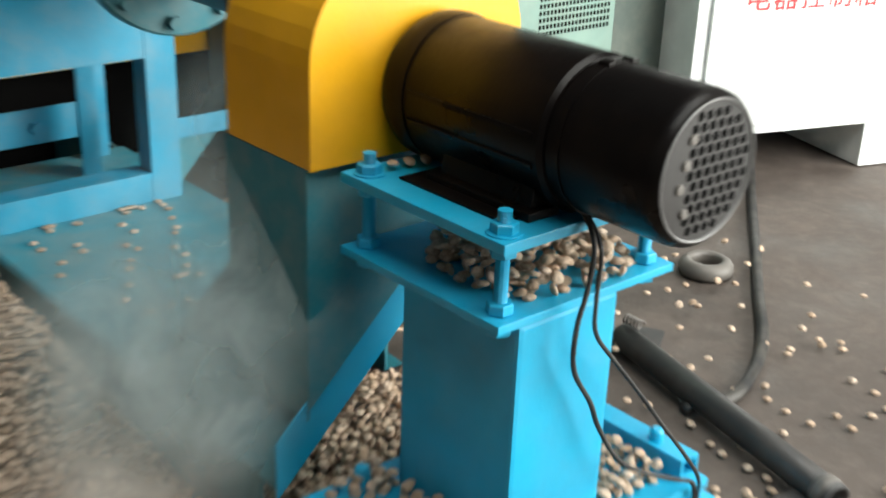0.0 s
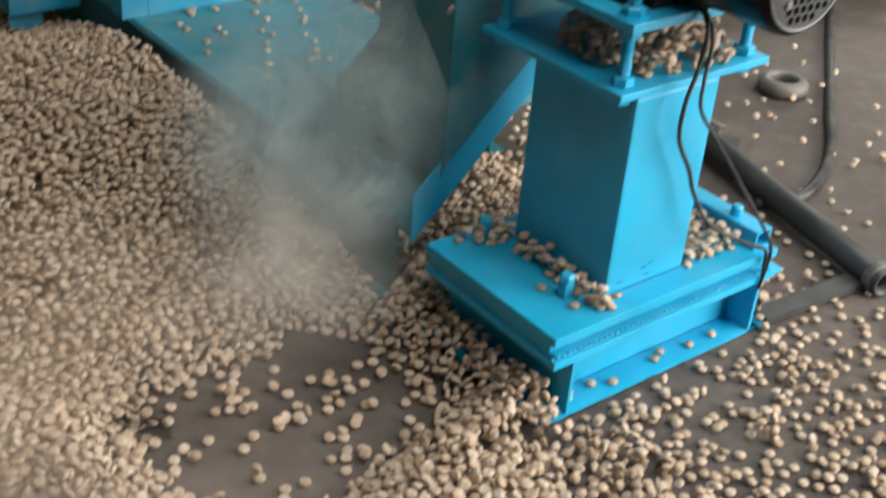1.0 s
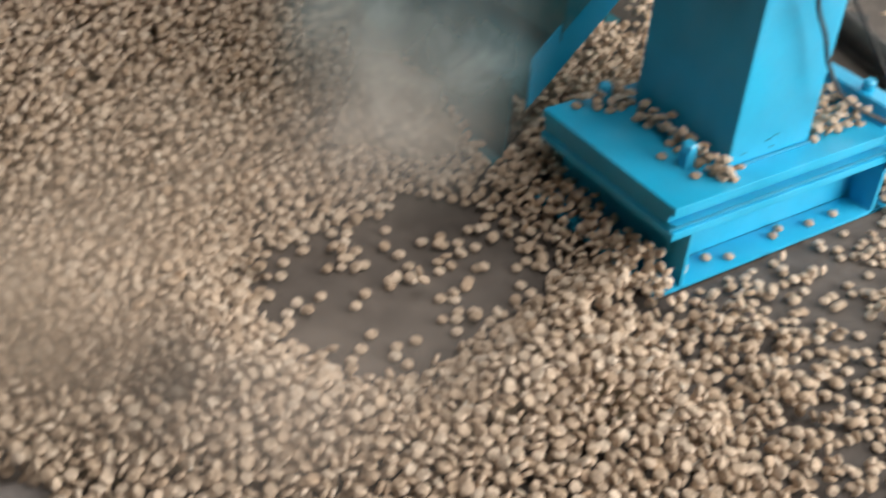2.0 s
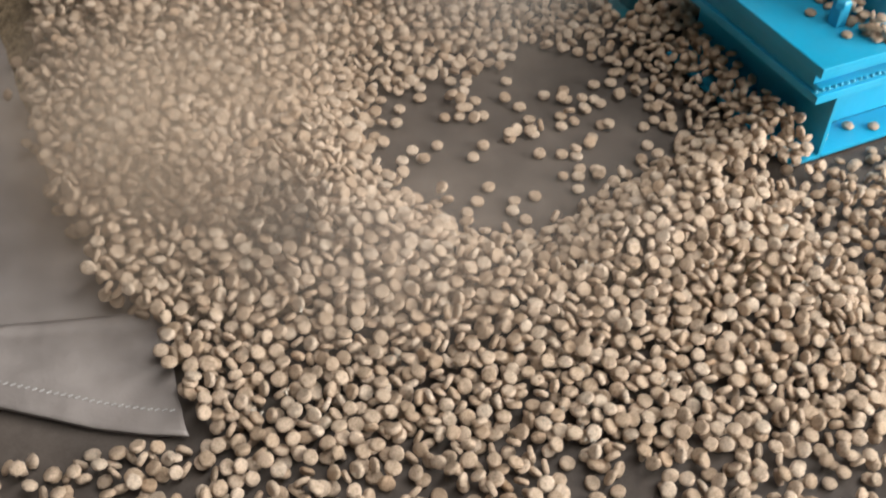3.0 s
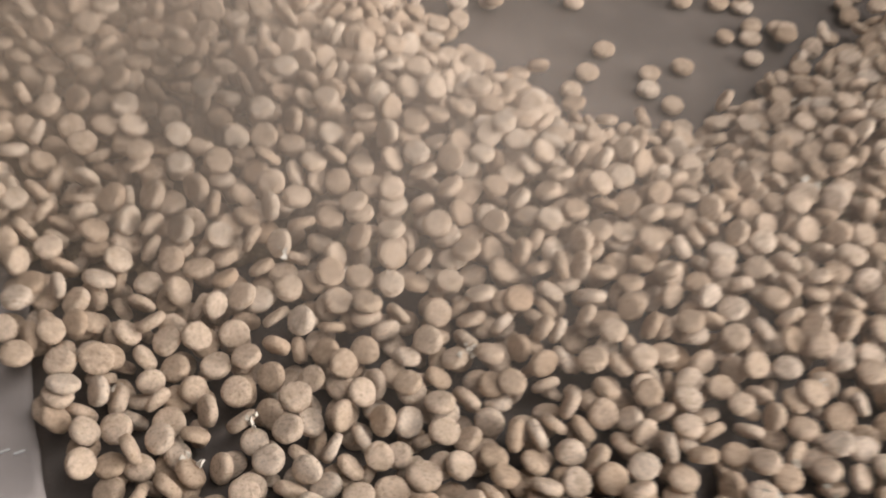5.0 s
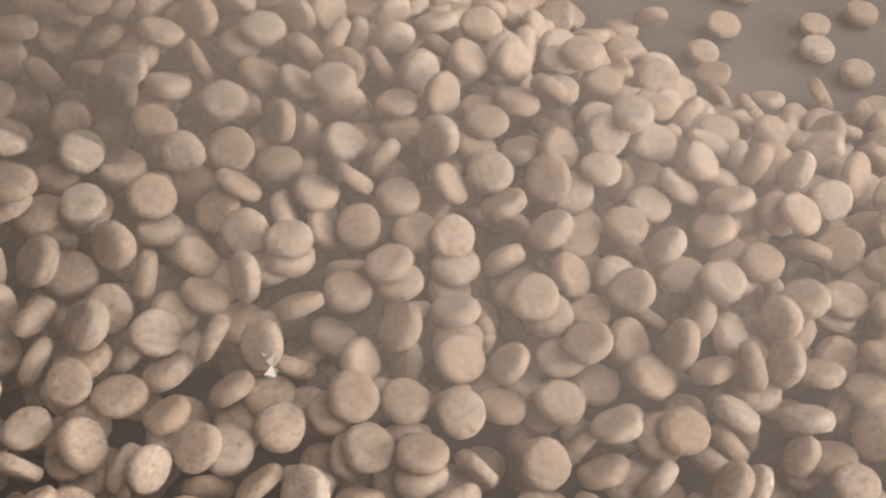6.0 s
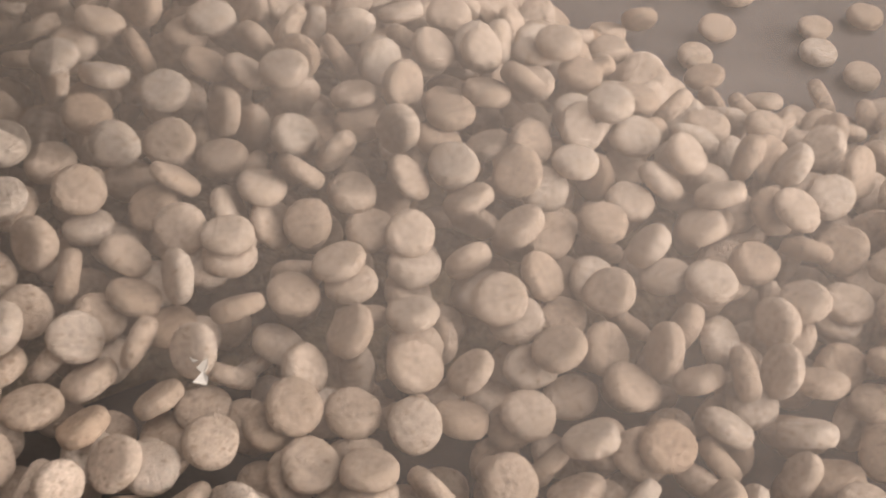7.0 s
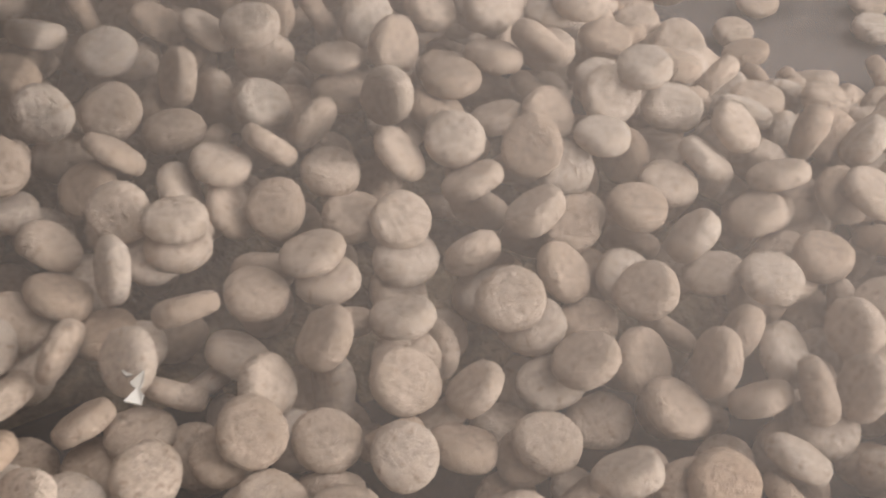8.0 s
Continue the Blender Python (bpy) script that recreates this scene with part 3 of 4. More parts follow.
# ------------------------------------------------------------ belt guard with its perforated panel, and control cabinet
def build_belt_guard():
    g = empty("belt_guard", 1.2, 1.2, 0, "grey-green belt guard with a perforated arched panel", "machine guard")
    inv = Matrix.Translation((-1.2, -1.2, 0))

    def put(name, bm, mat, label=""):
        bmesh.ops.transform(bm, matrix=inv, verts=bm.verts)
        return part(name, bm, mat, g, label)

    put("casing", box(0.80, 1.80, 1.10, 1.9, 0.0, 1.10, 0.006), GREEN_DARK)
    pts = [(0.93, 0.30), (1.410, 0.30), (1.410, 0.62)]
    for k in range(1, 10):
        a = radians(18 * k)
        pts.append((1.1725 + 0.2375 * math.cos(a), 0.62 + 0.2375 * math.sin(a)))
    pts.append((0.935, 0.62))
    panel = put("panel", extrude_outline(pts, 1.085, 1.0995, 0.002), GREEN)
    # near-black blocks on the panel paint the shade inside its slots
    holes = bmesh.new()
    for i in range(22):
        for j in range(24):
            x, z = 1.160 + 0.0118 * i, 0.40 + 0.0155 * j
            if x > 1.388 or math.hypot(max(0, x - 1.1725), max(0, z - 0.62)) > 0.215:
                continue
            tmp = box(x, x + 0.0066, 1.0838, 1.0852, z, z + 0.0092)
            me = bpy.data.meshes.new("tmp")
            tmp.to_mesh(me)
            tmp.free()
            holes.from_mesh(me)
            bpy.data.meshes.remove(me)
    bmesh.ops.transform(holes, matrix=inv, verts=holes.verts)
    tagged(part("slot_shade_blocks", holes, SHADE, panel, "rows of small near-black blocks painted as shaded slots"), kind="stuff")


def build_cabinet():
    c = empty("control_cabinet", 2.1, 1.1, 0, "white steel control cabinet on legs with red lettering", "cabinet")
    turn = Matrix.Translation((1.570, 0.965, 0)) @ pose(0, 0, 0, 0, 0, -19)
    at = Matrix.Translation((-2.1, -1.1, 0)) @ turn

    def put(name, bm, mat, label=""):
        bmesh.ops.transform(bm, matrix=at, verts=bm.verts)
        return part(name, bm, mat, c, label)

    put("body", box(0, 0.90, 0, 0.42, 0.118, 1.50, 0.004), WHITE)
    door = put("door", box(0.035, 0.865, -0.012, -0.001, 0.145, 1.47, 0.003), WHITE)
    put("plinth", box(0.560, 0.90, 0.0, 0.42, 0.0, 0.1175, 0.002), WHITE)
    put("leg", box(0.0, 0.035, 0.30, 0.355, 0.0, 0.1175, 0.002), WHITE)
    for x in (0.0,):
        put("leg", box(x, x + 0.035, 0.36, 0.42, 0.0, 0.1175, 0.002), WHITE)
    text = bpy.data.curves.new("lettering", 'FONT')
    text.body, text.size, text.extrude, text.space_character = "电器控制箱", 0.075, 0.0008, 1.15
    tmp = new("lettering_source", text)
    me = bpy.data.meshes.new_from_object(tmp.evaluated_get(bpy.context.evaluated_depsgraph_get()))
    bpy.data.objects.remove(tmp)
    me.transform(at @ Matrix.Translation((0.120, -0.0135, 0.438)) @ pose(0, 0, 0, 90, 0, 0))
    me.materials.append(RED)
    ob = new("lettering", me)
    ob.parent = door
    tagged(ob, "red painted lettering")
    put("handle", box(0.70, 0.72, -0.035, -0.0125, 0.75, 0.87, 0.004), TUBE)


build_belt_guard()
build_cabinet()


# ------------------------------------------------------------ things on the floor
def build_floor_things():
    # steel pipe with its bushing
    a, b = Vector((0.79, 0.47, 0.025)), Vector((0.645, -0.05, 0.025))
    d = (b - a)
    m = Matrix.Translation(a) @ d.to_track_quat('Z', 'Y').to_matrix().to_4x4()
    L = d.length
    pipe = empty("steel_pipe", a.x, a.y, 0, "dark steel pipe with a hollow end lying on the concrete floor", "pipe")
    m = Matrix.Translation((-a.x, -a.y, 0)) @ m
    part("pipe_wall", lathe([(0.024, 0), (0.024, L), (0.0225, L + 0.001), (0.0185, L), (0.0185, 0)], 32, m, closed=True), TUBE, pipe, smooth=True)
    part("collar", lathe([(0.0245, L - 0.030), (0.0265, L - 0.028), (0.0265, L - 0.012), (0.0245, L - 0.010)], 32, m, closed=True), STEEL, pipe, "worn pale collar", True)
    # worn steel ring
    ring = lathe([(0.034, 0), (0.052, 0), (0.056, 0.006), (0.056, 0.020), (0.050, 0.028), (0.044, 0.032), (0.034, 0.032), (0.031, 0.026), (0.031, 0.006)], 40, Matrix.Translation((1.19, 0.59, 0.0)), closed=True)
    thing("steel_ring", ring, STEEL, "dirty machined steel ring lying on the floor", "ring", smooth=True)
    # flat bar beside the stand
    bar = box(-0.135, 0.135, -0.017, 0.017, 0, 0.014, 0.001)
    bmesh.ops.transform(bar, matrix=pose(0.545, 0.003, 0.0, 0, 0, -4), verts=bar.verts)
    thing("flat_bar", bar, TUBE, "dull steel flat bar lying on the concrete", "bar")
    # spring and bracket near the pipe
    pts = [(0.79 + 0.008 * math.cos(k * 0.9), 0.43 + 0.0011 * k, 0.062 + 0.008 * math.sin(k * 0.9)) for k in range(36)]
    thing("coil_spring", tube(pts, 0.0022, 6, rounds=2), STEEL, "small steel coil spring resting on the pipe", "spring")
    plate = extrude_outline([(0.80, 0.40), (0.90, 0.46), (0.86, 0.53), (0.77, 0.50)], 0.0, 0.006, 0.001, plane="xy")
    thing("steel_offcut", plate, TUBE, "dark steel offcut lying beside the pipe", "scrap")
    # cables
    thing("motor_cable", tube([(0.158, 0.045, 0.546), (0.146, 0.008, 0.520), (0.138, 0.004, 0.470), (0.124, 0.002, 0.430), (0.128, 0.004, 0.380), (0.160, 0.005, 0.330), (0.178, 0.003, 0.290), (0.21, -0.010, 0.240), (0.29, -0.018, 0.192), (0.330, -0.020, 0.172), (0.345, -0.016, 0.150), (0.352, -0.014, 0.112)], 0.0029), RUBBER, "thin black cable hanging from the motor down the blue column", "cable", smooth=True)
    thing("motor_cable", tube([(0.160, 0.043, 0.546), (0.152, 0.004, 0.515), (0.146, -0.002, 0.46), (0.148, -0.004, 0.420), (0.178, -0.008, 0.380), (0.215, -0.012, 0.335), (0.258, -0.018, 0.280), (0.310, -0.024, 0.215), (0.346, -0.020, 0.168), (0.352, -0.016, 0.130), (0.350, -0.013, 0.095)], 0.0025), RUBBER, "thin black cable hanging loosely in front of the blue column", "cable", smooth=True)
    thing("supply_cable", tube([(1.95, 1.02, 0.006), (1.62, 0.78, 0.006), (1.38, 0.60, 0.006), (1.19, 0.46, 0.006), (1.04, 0.345, 0.006), (0.93, 0.280, 0.006), (0.80, 0.235, 0.006), (0.70, 0.26, 0.006)], 0.0115), RUBBER, "thick black supply cable lying across the concrete floor", "cable", smooth=True)


build_floor_things()


# ------------------------------------------------------------ empty sack
def step(a, b, v):
    s = min(1, max(0, (v - a) / (b - a)))
    return s * s * (3 - 2 * s)


def sack_height(x, y):
    return 0.0035 + 0.003 * (1 + noise.noise(Vector((x * 9, y * 9, 0)))) + 0.0015 * noise.noise(Vector((x * 31, y * 31, 3)))


def hem_line(d):
    """The sack's lower edge, d metres in from its corner."""
    return -0.093 + 0.52 * d + 0.7 * d * d


def cloth_sheet(x_edge, y_low, y_high, lift, wide, nx, ny):
    """A limp sheet with thickness; its free edge follows x_edge(y)."""
    bm = bmesh.new()
    top, low = [], []
    for i in range(nx + 1):
        a, b = [], []
        d = wide * (1 - i / nx) ** 1.3
        for j in range(ny + 1):
            y = y_low(d) + (y_high(d) - y_low(d)) * j / ny
            x = x_edge(y) - d + 0.002 * noise.noise(Vector((y * 40, d * 9, 4)))
            z = sack_height(x, y) + lift(d, j / ny)
            a.append(bm.verts.new((x, y, z)))
            b.append(bm.verts.new((x, y, z - 0.0026)))
        top.append(a)
        low.append(b)
    for i in range(nx):
        for j in range(ny):
            bm.faces.new((top[i][j], top[i + 1][j], top[i + 1][j + 1], top[i][j + 1]))
            bm.faces.new((low[i][j], low[i][j + 1], low[i + 1][j + 1], low[i + 1][j]))
    for j in range(ny):
        bm.faces.new((top[nx][j], low[nx][j], low[nx][j + 1], top[nx][j + 1]))
        bm.faces.new((top[0][j], top[0][j + 1], low[0][j + 1], low[0][j]))
    for i in range(nx):
        bm.faces.new((top[i][0], low[i][0], low[i + 1][0], top[i + 1][0]))
        bm.faces.new((top[i][ny], top[i + 1][ny], low[i + 1][ny], low[i][ny]))
    return bm


def build_sack():
    sack = empty("empty_sack", -0.98, 0.2, 0, "flattened grey woven sack with a stitched, folded end, half under pellets", "sack")
    inv = Matrix.Translation((0.98, -0.2, 0))

    def flap_edge(y):
        return -0.829 + 0.023 * step(-0.093, 0.069, y)

    def under_edge(y):
        return -0.832 + 0.02 * step(-0.09, 0.05, y) + 0.045 * step(0.08, 0.16, y)

    cloth = cloth_sheet(under_edge, lambda d: hem_line(d) + 0.004, lambda d: 0.85, lambda d, v: 0.0, 0.56, 40, 80)
    flap = cloth_sheet(flap_edge, hem_line, lambda d: 0.069 + 0.29 * d, lambda d, v: 0.0045 + 0.0035 * math.sin(math.pi * v) + 0.004 * math.exp(-((v - 0.93) / 0.05) ** 2), 0.50, 36, 26)
    for name, bm, label in (("cloth", cloth, ""), ("folded_flap", flap, "end of the sack folded over on itself")):
        bmesh.ops.transform(bm, matrix=inv, verts=bm.verts)
        part(name, bm, SACK, sack, label, smooth=True)
    st = bmesh.new()
    for k in range(34):
        d = 0.008 + 0.0065 * k
        y = hem_line(d) + 0.028
        x = flap_edge(y) - d
        z = sack_height(x, y) + 0.0068
        box(x - 0.0026, x + 0.0026, y - 0.0005, y + 0.0005, z, z + 0.0012, 0, st)
    bmesh.ops.transform(st, matrix=inv, verts=st.verts)
    tagged(part("hem_stitching", st, THREAD, sack, "pale stitched hem"), kind="stuff")


build_sack()

# ------------------------------------------------------------ the spilled feed
D = 0.0154           # a pellet's diameter
H = 0.0066           # and its thickness
rng = np.random.default_rng(7)
BARE = [(-0.488, 0.290), (-0.500, 0.130), (-0.462, 0.066), (-0.412, 0.004), (-0.320, 0.036), (-0.215, 0.066), (-0.125, 0.095), (-0.112, 0.200), (-0.130, 0.320), (-0.200, 0.355), (-0.330, 0.330), (-0.440, 0.335)]


def bare_distance(x, y):
    """Metres outside the swept bare patch; negative within it."""
    inside, best = False, 9.0
    n = len(BARE)
    for k in range(n):
        (x0, y0), (x1, y1) = BARE[k], BARE[(k + 1) % n]
        if (y0 > y) != (y1 > y) and x < (x1 - x0) * (y - y0) / (y1 - y0) + x0:
            inside = not inside
        s = min(1, max(0, ((x - x0) * (x1 - x0) + (y - y0) * (y1 - y0)) / ((x1 - x0) ** 2 + (y1 - y0) ** 2)))
        best = min(best, math.hypot(x - x0 - s * (x1 - x0), y - y0 - s * (y1 - y0)))
    return -best if inside else best


def crest(x, y):
    """How high the loose layers may stand over the bed."""
    u = -0.394 * x - 0.919 * y
    return 0.012 + (0.008 + 0.040 * (1 - step(0.13, 0.40, u))) * step(0.0, 0.10, bare_distance(x, y))


def core(x, y):
    """The part of the crest that is packed bed rather than loose pellets."""
    return max(0.0, crest(x, y) - 0.036) * step(-0.87, -0.77, x) * (1 - step(-0.24, -0.12, x)) * (1 - step(0.25, 0.45, y))


def heap_height(x, y):
    """The packed bed under the loose top layers."""
    d = bare_distance(x, y)
    rise = step(0.05, 0.50, d)
    west = step(-0.90, -0.70, x)
    south = step(-0.10, 0.06, y)
    east = 1 - step(-0.10, -0.035, x)
    north = 1 - step(1.15, 1.60, y)
    h = 0.085 * rise * west * north * step(0.05, 0.5, y) * (1 - 0.75 * step(-0.16, -0.02, x) * (1 - step(0.45, 0.95, y)))
    h += 0.005 * step(0.03, 0.12, d) * west * south * east + core(x, y)
    return h + 0.006 * noise.noise(Vector((x * 7, y * 7, 0))) * step(0.1, 0.3, d) * west - 0.004


def layers(x, y):
    """How many pellets lie over one another."""
    d = bare_distance(x, y)
    n = noise.noise(Vector((x * 6.5, y * 6.5, 5))) * 0.5 + noise.noise(Vector((x * 17, y * 17, 9))) * 0.35
    if d < 0:
        return (0.23 + 0.7 * step(-0.018, 0.0, d)) * max(0.1, 1 + 2.2 * n) * (1 if y < 0.22 else 0.7)
    u = -0.394 * x - 0.919 * y
    full = 5.2
    k = full * (1 - step(0.32, 0.48, u)) + 1.0 * (1 - step(0.48, 0.85, u)) * step(0.32, 0.48, u)
    east = (1 - 0.80 * step(-0.34, -0.06, x)) * (1 - 0.50 * step(-0.08, 0.10, x)) * (1 - 0.60 * step(0.25, 0.55, x)) * (1 - 0.8 * step(0.55, 1.0, x))
    if y > 0.02:
        east = 0.75 if x < -0.03 else 0.6 if (x < 0.32 and 0.26 < y < 0.62) else 0.16 * (1 - step(0.4, 0.62, x)) + 0.007
    k *= east * (1 + (0.6 if k > 1.5 else 0.95) * n)
    k *= 0.35 + 0.65 * step(0.0, 0.03, d)
    w = -0.858 + 0.02 * noise.noise(Vector((y * 9, 2, 0))) + 0.040 * (1 - step(0.045, 0.11, y)) + 0.13 * step(0.36, 0.9, y)
    if 0.14 < y < 0.34:
        k *= 1 - 0.75 * math.exp(-((x + 0.803 + 0.1 * (y - 0.24)) / 0.016) ** 2)
    if y > -0.113 - 0.34 * (x + 0.814):
        k *= step(w - 0.004, w + 0.03, x) + 0.003
    if y > 1.62:
        k = 0
    return max(0, k)


def rests(x, y):
    """Height of whatever the pellet would land on, or None where it cannot lie."""
    if 0.062 < x < 0.227 and 0.022 < y < 0.222:
        return None
    if -0.008 < x < 0.388 and -0.006 < y < 0.272:
        return -1
    if -0.056 < x <= -0.008 and -0.004 < y < 0.262:
        return 0.006 + max(0.0, heap_height(x, y))
    if -0.068 < x < -0.022 and 0.338 <= y < 2.3:
        return -1
    if -0.068 < x < 0.42 and 0.62 <= y < 2.3:
        return -1
    if -1.3 < x < -0.78 and y < 0.85 and y > hem_line(max(0.0, -0.829 - x)):
        flap = 0.008 if x < -0.806 and y < 0.069 + 0.29 * (-0.806 - x) else 0.0
        return max(sack_height(x, y) + flap, heap_height(x, y))
    return max(0.0, heap_height(x, y))


def pellet_mesh(name, seg, seed, profile):
    """One puffed tablet, slightly uneven."""
    r2 = np.random.default_rng(seed)
    bm = bmesh.new()
    ph = r2.uniform(0, 6.28, 4)
    rings = []
    sx, sy, dome = r2.uniform(0.95, 1.05), r2.uniform(0.92, 1.03), r2.uniform(0.85, 1.15)
    for r, z in profile:
        if r == 0:
            rings.append([bm.verts.new((0, 0, z * H * dome))])
            continue
        ring = []
        for k in range(seg):
            a = 2 * math.pi * k / seg
            w = 1 + 0.035 * math.sin(2 * a + ph[0]) + 0.02 * math.sin(3 * a + ph[1]) + 0.012 * math.sin(5 * a + ph[2])
            q = Vector((r * D * w * sx * math.cos(a), r * D * w * sy * math.sin(a), z * H * dome * (1 + 0.07 * math.sin(a + ph[3]))))
            q += Vector((0, 0, 0.05 * H * noise.noise(q * 260 + Vector((seed, 0, 0)))))
            ring.append(bm.verts.new(q))
        rings.append(ring)
    for a, b in zip(rings, rings[1:]):
        for k in range(seg):
            q = list(dict.fromkeys([a[k % len(a)], a[(k + 1) % len(a)], b[(k + 1) % len(b)], b[k % len(b)]]))
            bm.faces.new(q)
    return mesh_of(name, bm, FEED_SINGLE, True)


FINE = [(0, 0.45), (0.22, 0.45), (0.36, 0.425), (0.445, 0.34), (0.49, 0.19), (0.50, 0.0), (0.49, -0.19), (0.445, -0.34), (0.30, -0.44), (0, -0.45)]
PLAIN = [(0, 0.46), (0.36, 0.41), (0.49, 0.12), (0.49, -0.12), (0.36, -0.41), (0, -0.46)]
fine_meshes = [pellet_mesh("pellet", 18, s, FINE) for s in range(6)]
mid_meshes = [pellet_mesh("pellet_mid", 12, 20 + s, FINE) for s in range(5)]
plain_meshes = [pellet_mesh("pellet_plain", 8, 40 + s, PLAIN) for s in range(5)]

CELL, X0, Y0, NX, NY = 0.002, -1.30, -0.70, 1340, 1180
COARSE = 0.010


def coarse_map(fn):
    """Samples a slow function of the plan on a coarse grid."""
    return np.array([[fn(X0 + i * COARSE, Y0 + j * COARSE) for j in range(NY // 5 + 2)] for i in range(NX // 5 + 2)])


def smooth_map(a):
    """Spreads a coarse map over the fine grid."""
    ii, jj = np.arange(NX) / 5, np.arange(NY) / 5
    i0, j0 = ii.astype(int), jj.astype(int)
    fi, fj = (ii - i0)[:, None], (jj - j0)[None, :]
    p, q, r, t = a[i0][:, j0], a[i0 + 1][:, j0], a[i0][:, j0 + 1], a[i0 + 1][:, j0 + 1]
    return (p * (1 - fi) + q * fi) * (1 - fj) + (r * (1 - fi) + t * fi) * fj


def lying_height(x, y):
    g = rests(x, y)
    return 9.0 if g is None or g < 0 else g


surface = smooth_map(coarse_map(lying_height))
ground_map = surface.copy()
layer_map = coarse_map(layers)
crest_map = ground_map + smooth_map(coarse_map(lambda x, y: crest(x, y) - core(x, y)))

# footprints of a tilted pellet: its underside and its upper side on the fine grid
REACH = 4
TILTS, TURNS = 9, 16
ring = np.array([(r * D * math.cos(a), r * D * math.sin(a), z * H) for r, z in FINE for a in np.linspace(0, 2 * math.pi, 28, endpoint=False)])
ring = np.concatenate([ring, ring * (0.75, 0.75, 1.0), ring * (0.5, 0.5, 1.0)])
under_side = np.full((TILTS, TURNS, 2 * REACH + 1, 2 * REACH + 1), np.inf)
upper_side = np.full_like(under_side, -np.inf)
for a in range(TILTS):
    for b in range(TURNS):
        rot = np.array(Matrix.Rotation(2 * math.pi * b / TURNS, 3, 'Z') @ Matrix.Rotation(radians(9.0 * a), 3, 'X'))
        q = ring @ rot.T
        cells = np.clip(np.rint(q[:, :2] / CELL).astype(int) + REACH, 0, 2 * REACH)
        np.minimum.at(under_side[a, b], (cells[:, 0], cells[:, 1]), q[:, 2])
        np.maximum.at(upper_side[a, b], (cells[:, 0], cells[:, 1]), q[:, 2])


def drop(x, y, tries, spread, steep, over=None):
    """Lets one pellet settle into the lowest of a few chance poses; gives its matrix and cell, or None."""
    best = None
    px, py = rng.normal(0, spread, tries), rng.normal(0, spread, tries)
    ta = np.minimum(np.abs(rng.normal(0, steep, tries)) / 9.0, TILTS - 1).astype(int)
    tb = rng.integers(0, TURNS, tries)
    for k in range(tries):
        ix, iy = int((x + px[k] - X0) / CELL), int((y + py[k] - Y0) / CELL)
        if not (REACH < ix < NX - REACH - 1 and REACH < iy < NY - REACH - 1):
            continue
        patch = surface[ix - REACH:ix + REACH + 1, iy - REACH:iy + REACH + 1]
        z = (patch - under_side[ta[k], tb[k]]).max()
        score = z - 0.0006 * ta[k]
        if z < 5 and (best is None or score < best[5]):
            best = (z, ix, iy, ta[k], tb[k], score)
    if best is None or over is not None and best[0] > crest_map[best[1], best[2]] + over:
        return None
    z, ix, iy, a, b = best[:5]
    z -= 0.0006
    patch = surface[ix - REACH:ix + REACH + 1, iy - REACH:iy + REACH + 1]
    np.maximum(patch, z + upper_side[a, b], out=patch)
    jx, jy = rng.uniform(0, CELL, 2)
    m = Matrix.Translation((X0 + ix * CELL + 0.3 * jx, Y0 + iy * CELL + 0.3 * jy, z)) @ Matrix.Rotation(2 * math.pi * b / TURNS, 4, 'Z') @ Matrix.Rotation(radians(9.0 * a), 4, 'X') @ Matrix.Rotation(rng.uniform(0, 6.28), 4, 'Z')
    return m, ix, iy


spots = []
MOST = 7.0
count = int(2.60 * 2.24 * 4700 * MOST)
xs, ys, us = rng.uniform(-1.25, 1.35, count), rng.uniform(-0.62, 1.62, count), rng.uniform(0, 1, count)
for x, y, u in zip(xs, ys, us):
    k = layer_map[int((x - X0) / COARSE + 0.5), int((y - Y0) / COARSE + 0.5)]
    if u * MOST > k:
        continue
    close = -0.90 < x < -0.15 and -0.40 < y < 0.45
    hit = drop(x, y, 5 if close else 4, 0.007 if k > 0.8 else 0.003, 48.0 if k > 0.8 else 26.0, 0.0)
    if hit:
        spots.append((x, y, *hit))
# the hollows that are left near the sack and the bare patch fill up
for x, y in zip(rng.uniform(-0.90, -0.12, 26000), rng.uniform(-0.36, 0.42, 26000)):
    if layer_map[int((x - X0) / COARSE + 0.5), int((y - Y0) / COARSE + 0.5)] > 2.6:
        hit = drop(x, y, 12, 0.007, 55.0, 0.004)
        if hit:
            spots.append((x, y, *hit))
# those buried out of sight are left out
kept = []
for x, y, m, ix, iy in spots:
    cover = surface[ix - 3:ix + 4, iy - 3:iy + 4]
    if (cover - m.translation.z).min() < 0.0085:
        kept.append((x, y, m))
spots = kept


def plate_surface(x0, x1, y0, y1, z):
    """Clears a stretch of plate or tray for pellets to lie on."""
    i0, i1, j0, j1 = (int(round((v - o) / CELL)) for v, o in ((x0, X0), (x1, X0), (y0, Y0), (y1, Y0)))
    surface[i0 - 6:i1 + 7, j0 - 6:j1 + 7] = 9.0
    surface[i0:i1, j0:j1] = z


# loose ones along the tray, beside the column, and in a heap between the plates
plate_surface(0.034, 0.072, -0.004, 0.264, TOP)
for k in range(420):
    hit = drop(rng.uniform(0.040, 0.068), rng.uniform(-0.002, 0.258), 5, 0.003, 34.0)
    if hit and hit[0].translation.z < TOP + 0.030:
        spots.append((0.05, 0.12, hit[0]))
plate_surface(-0.004, 0.072, 0.205, 0.264, TOP)
for k in range(160):
    hit = drop(rng.uniform(0.004, 0.068), rng.uniform(0.210, 0.258), 5, 0.003, 34.0)
    if hit and hit[0].translation.z < TOP + 0.024:
        spots.append((0.03, 0.23, hit[0]))
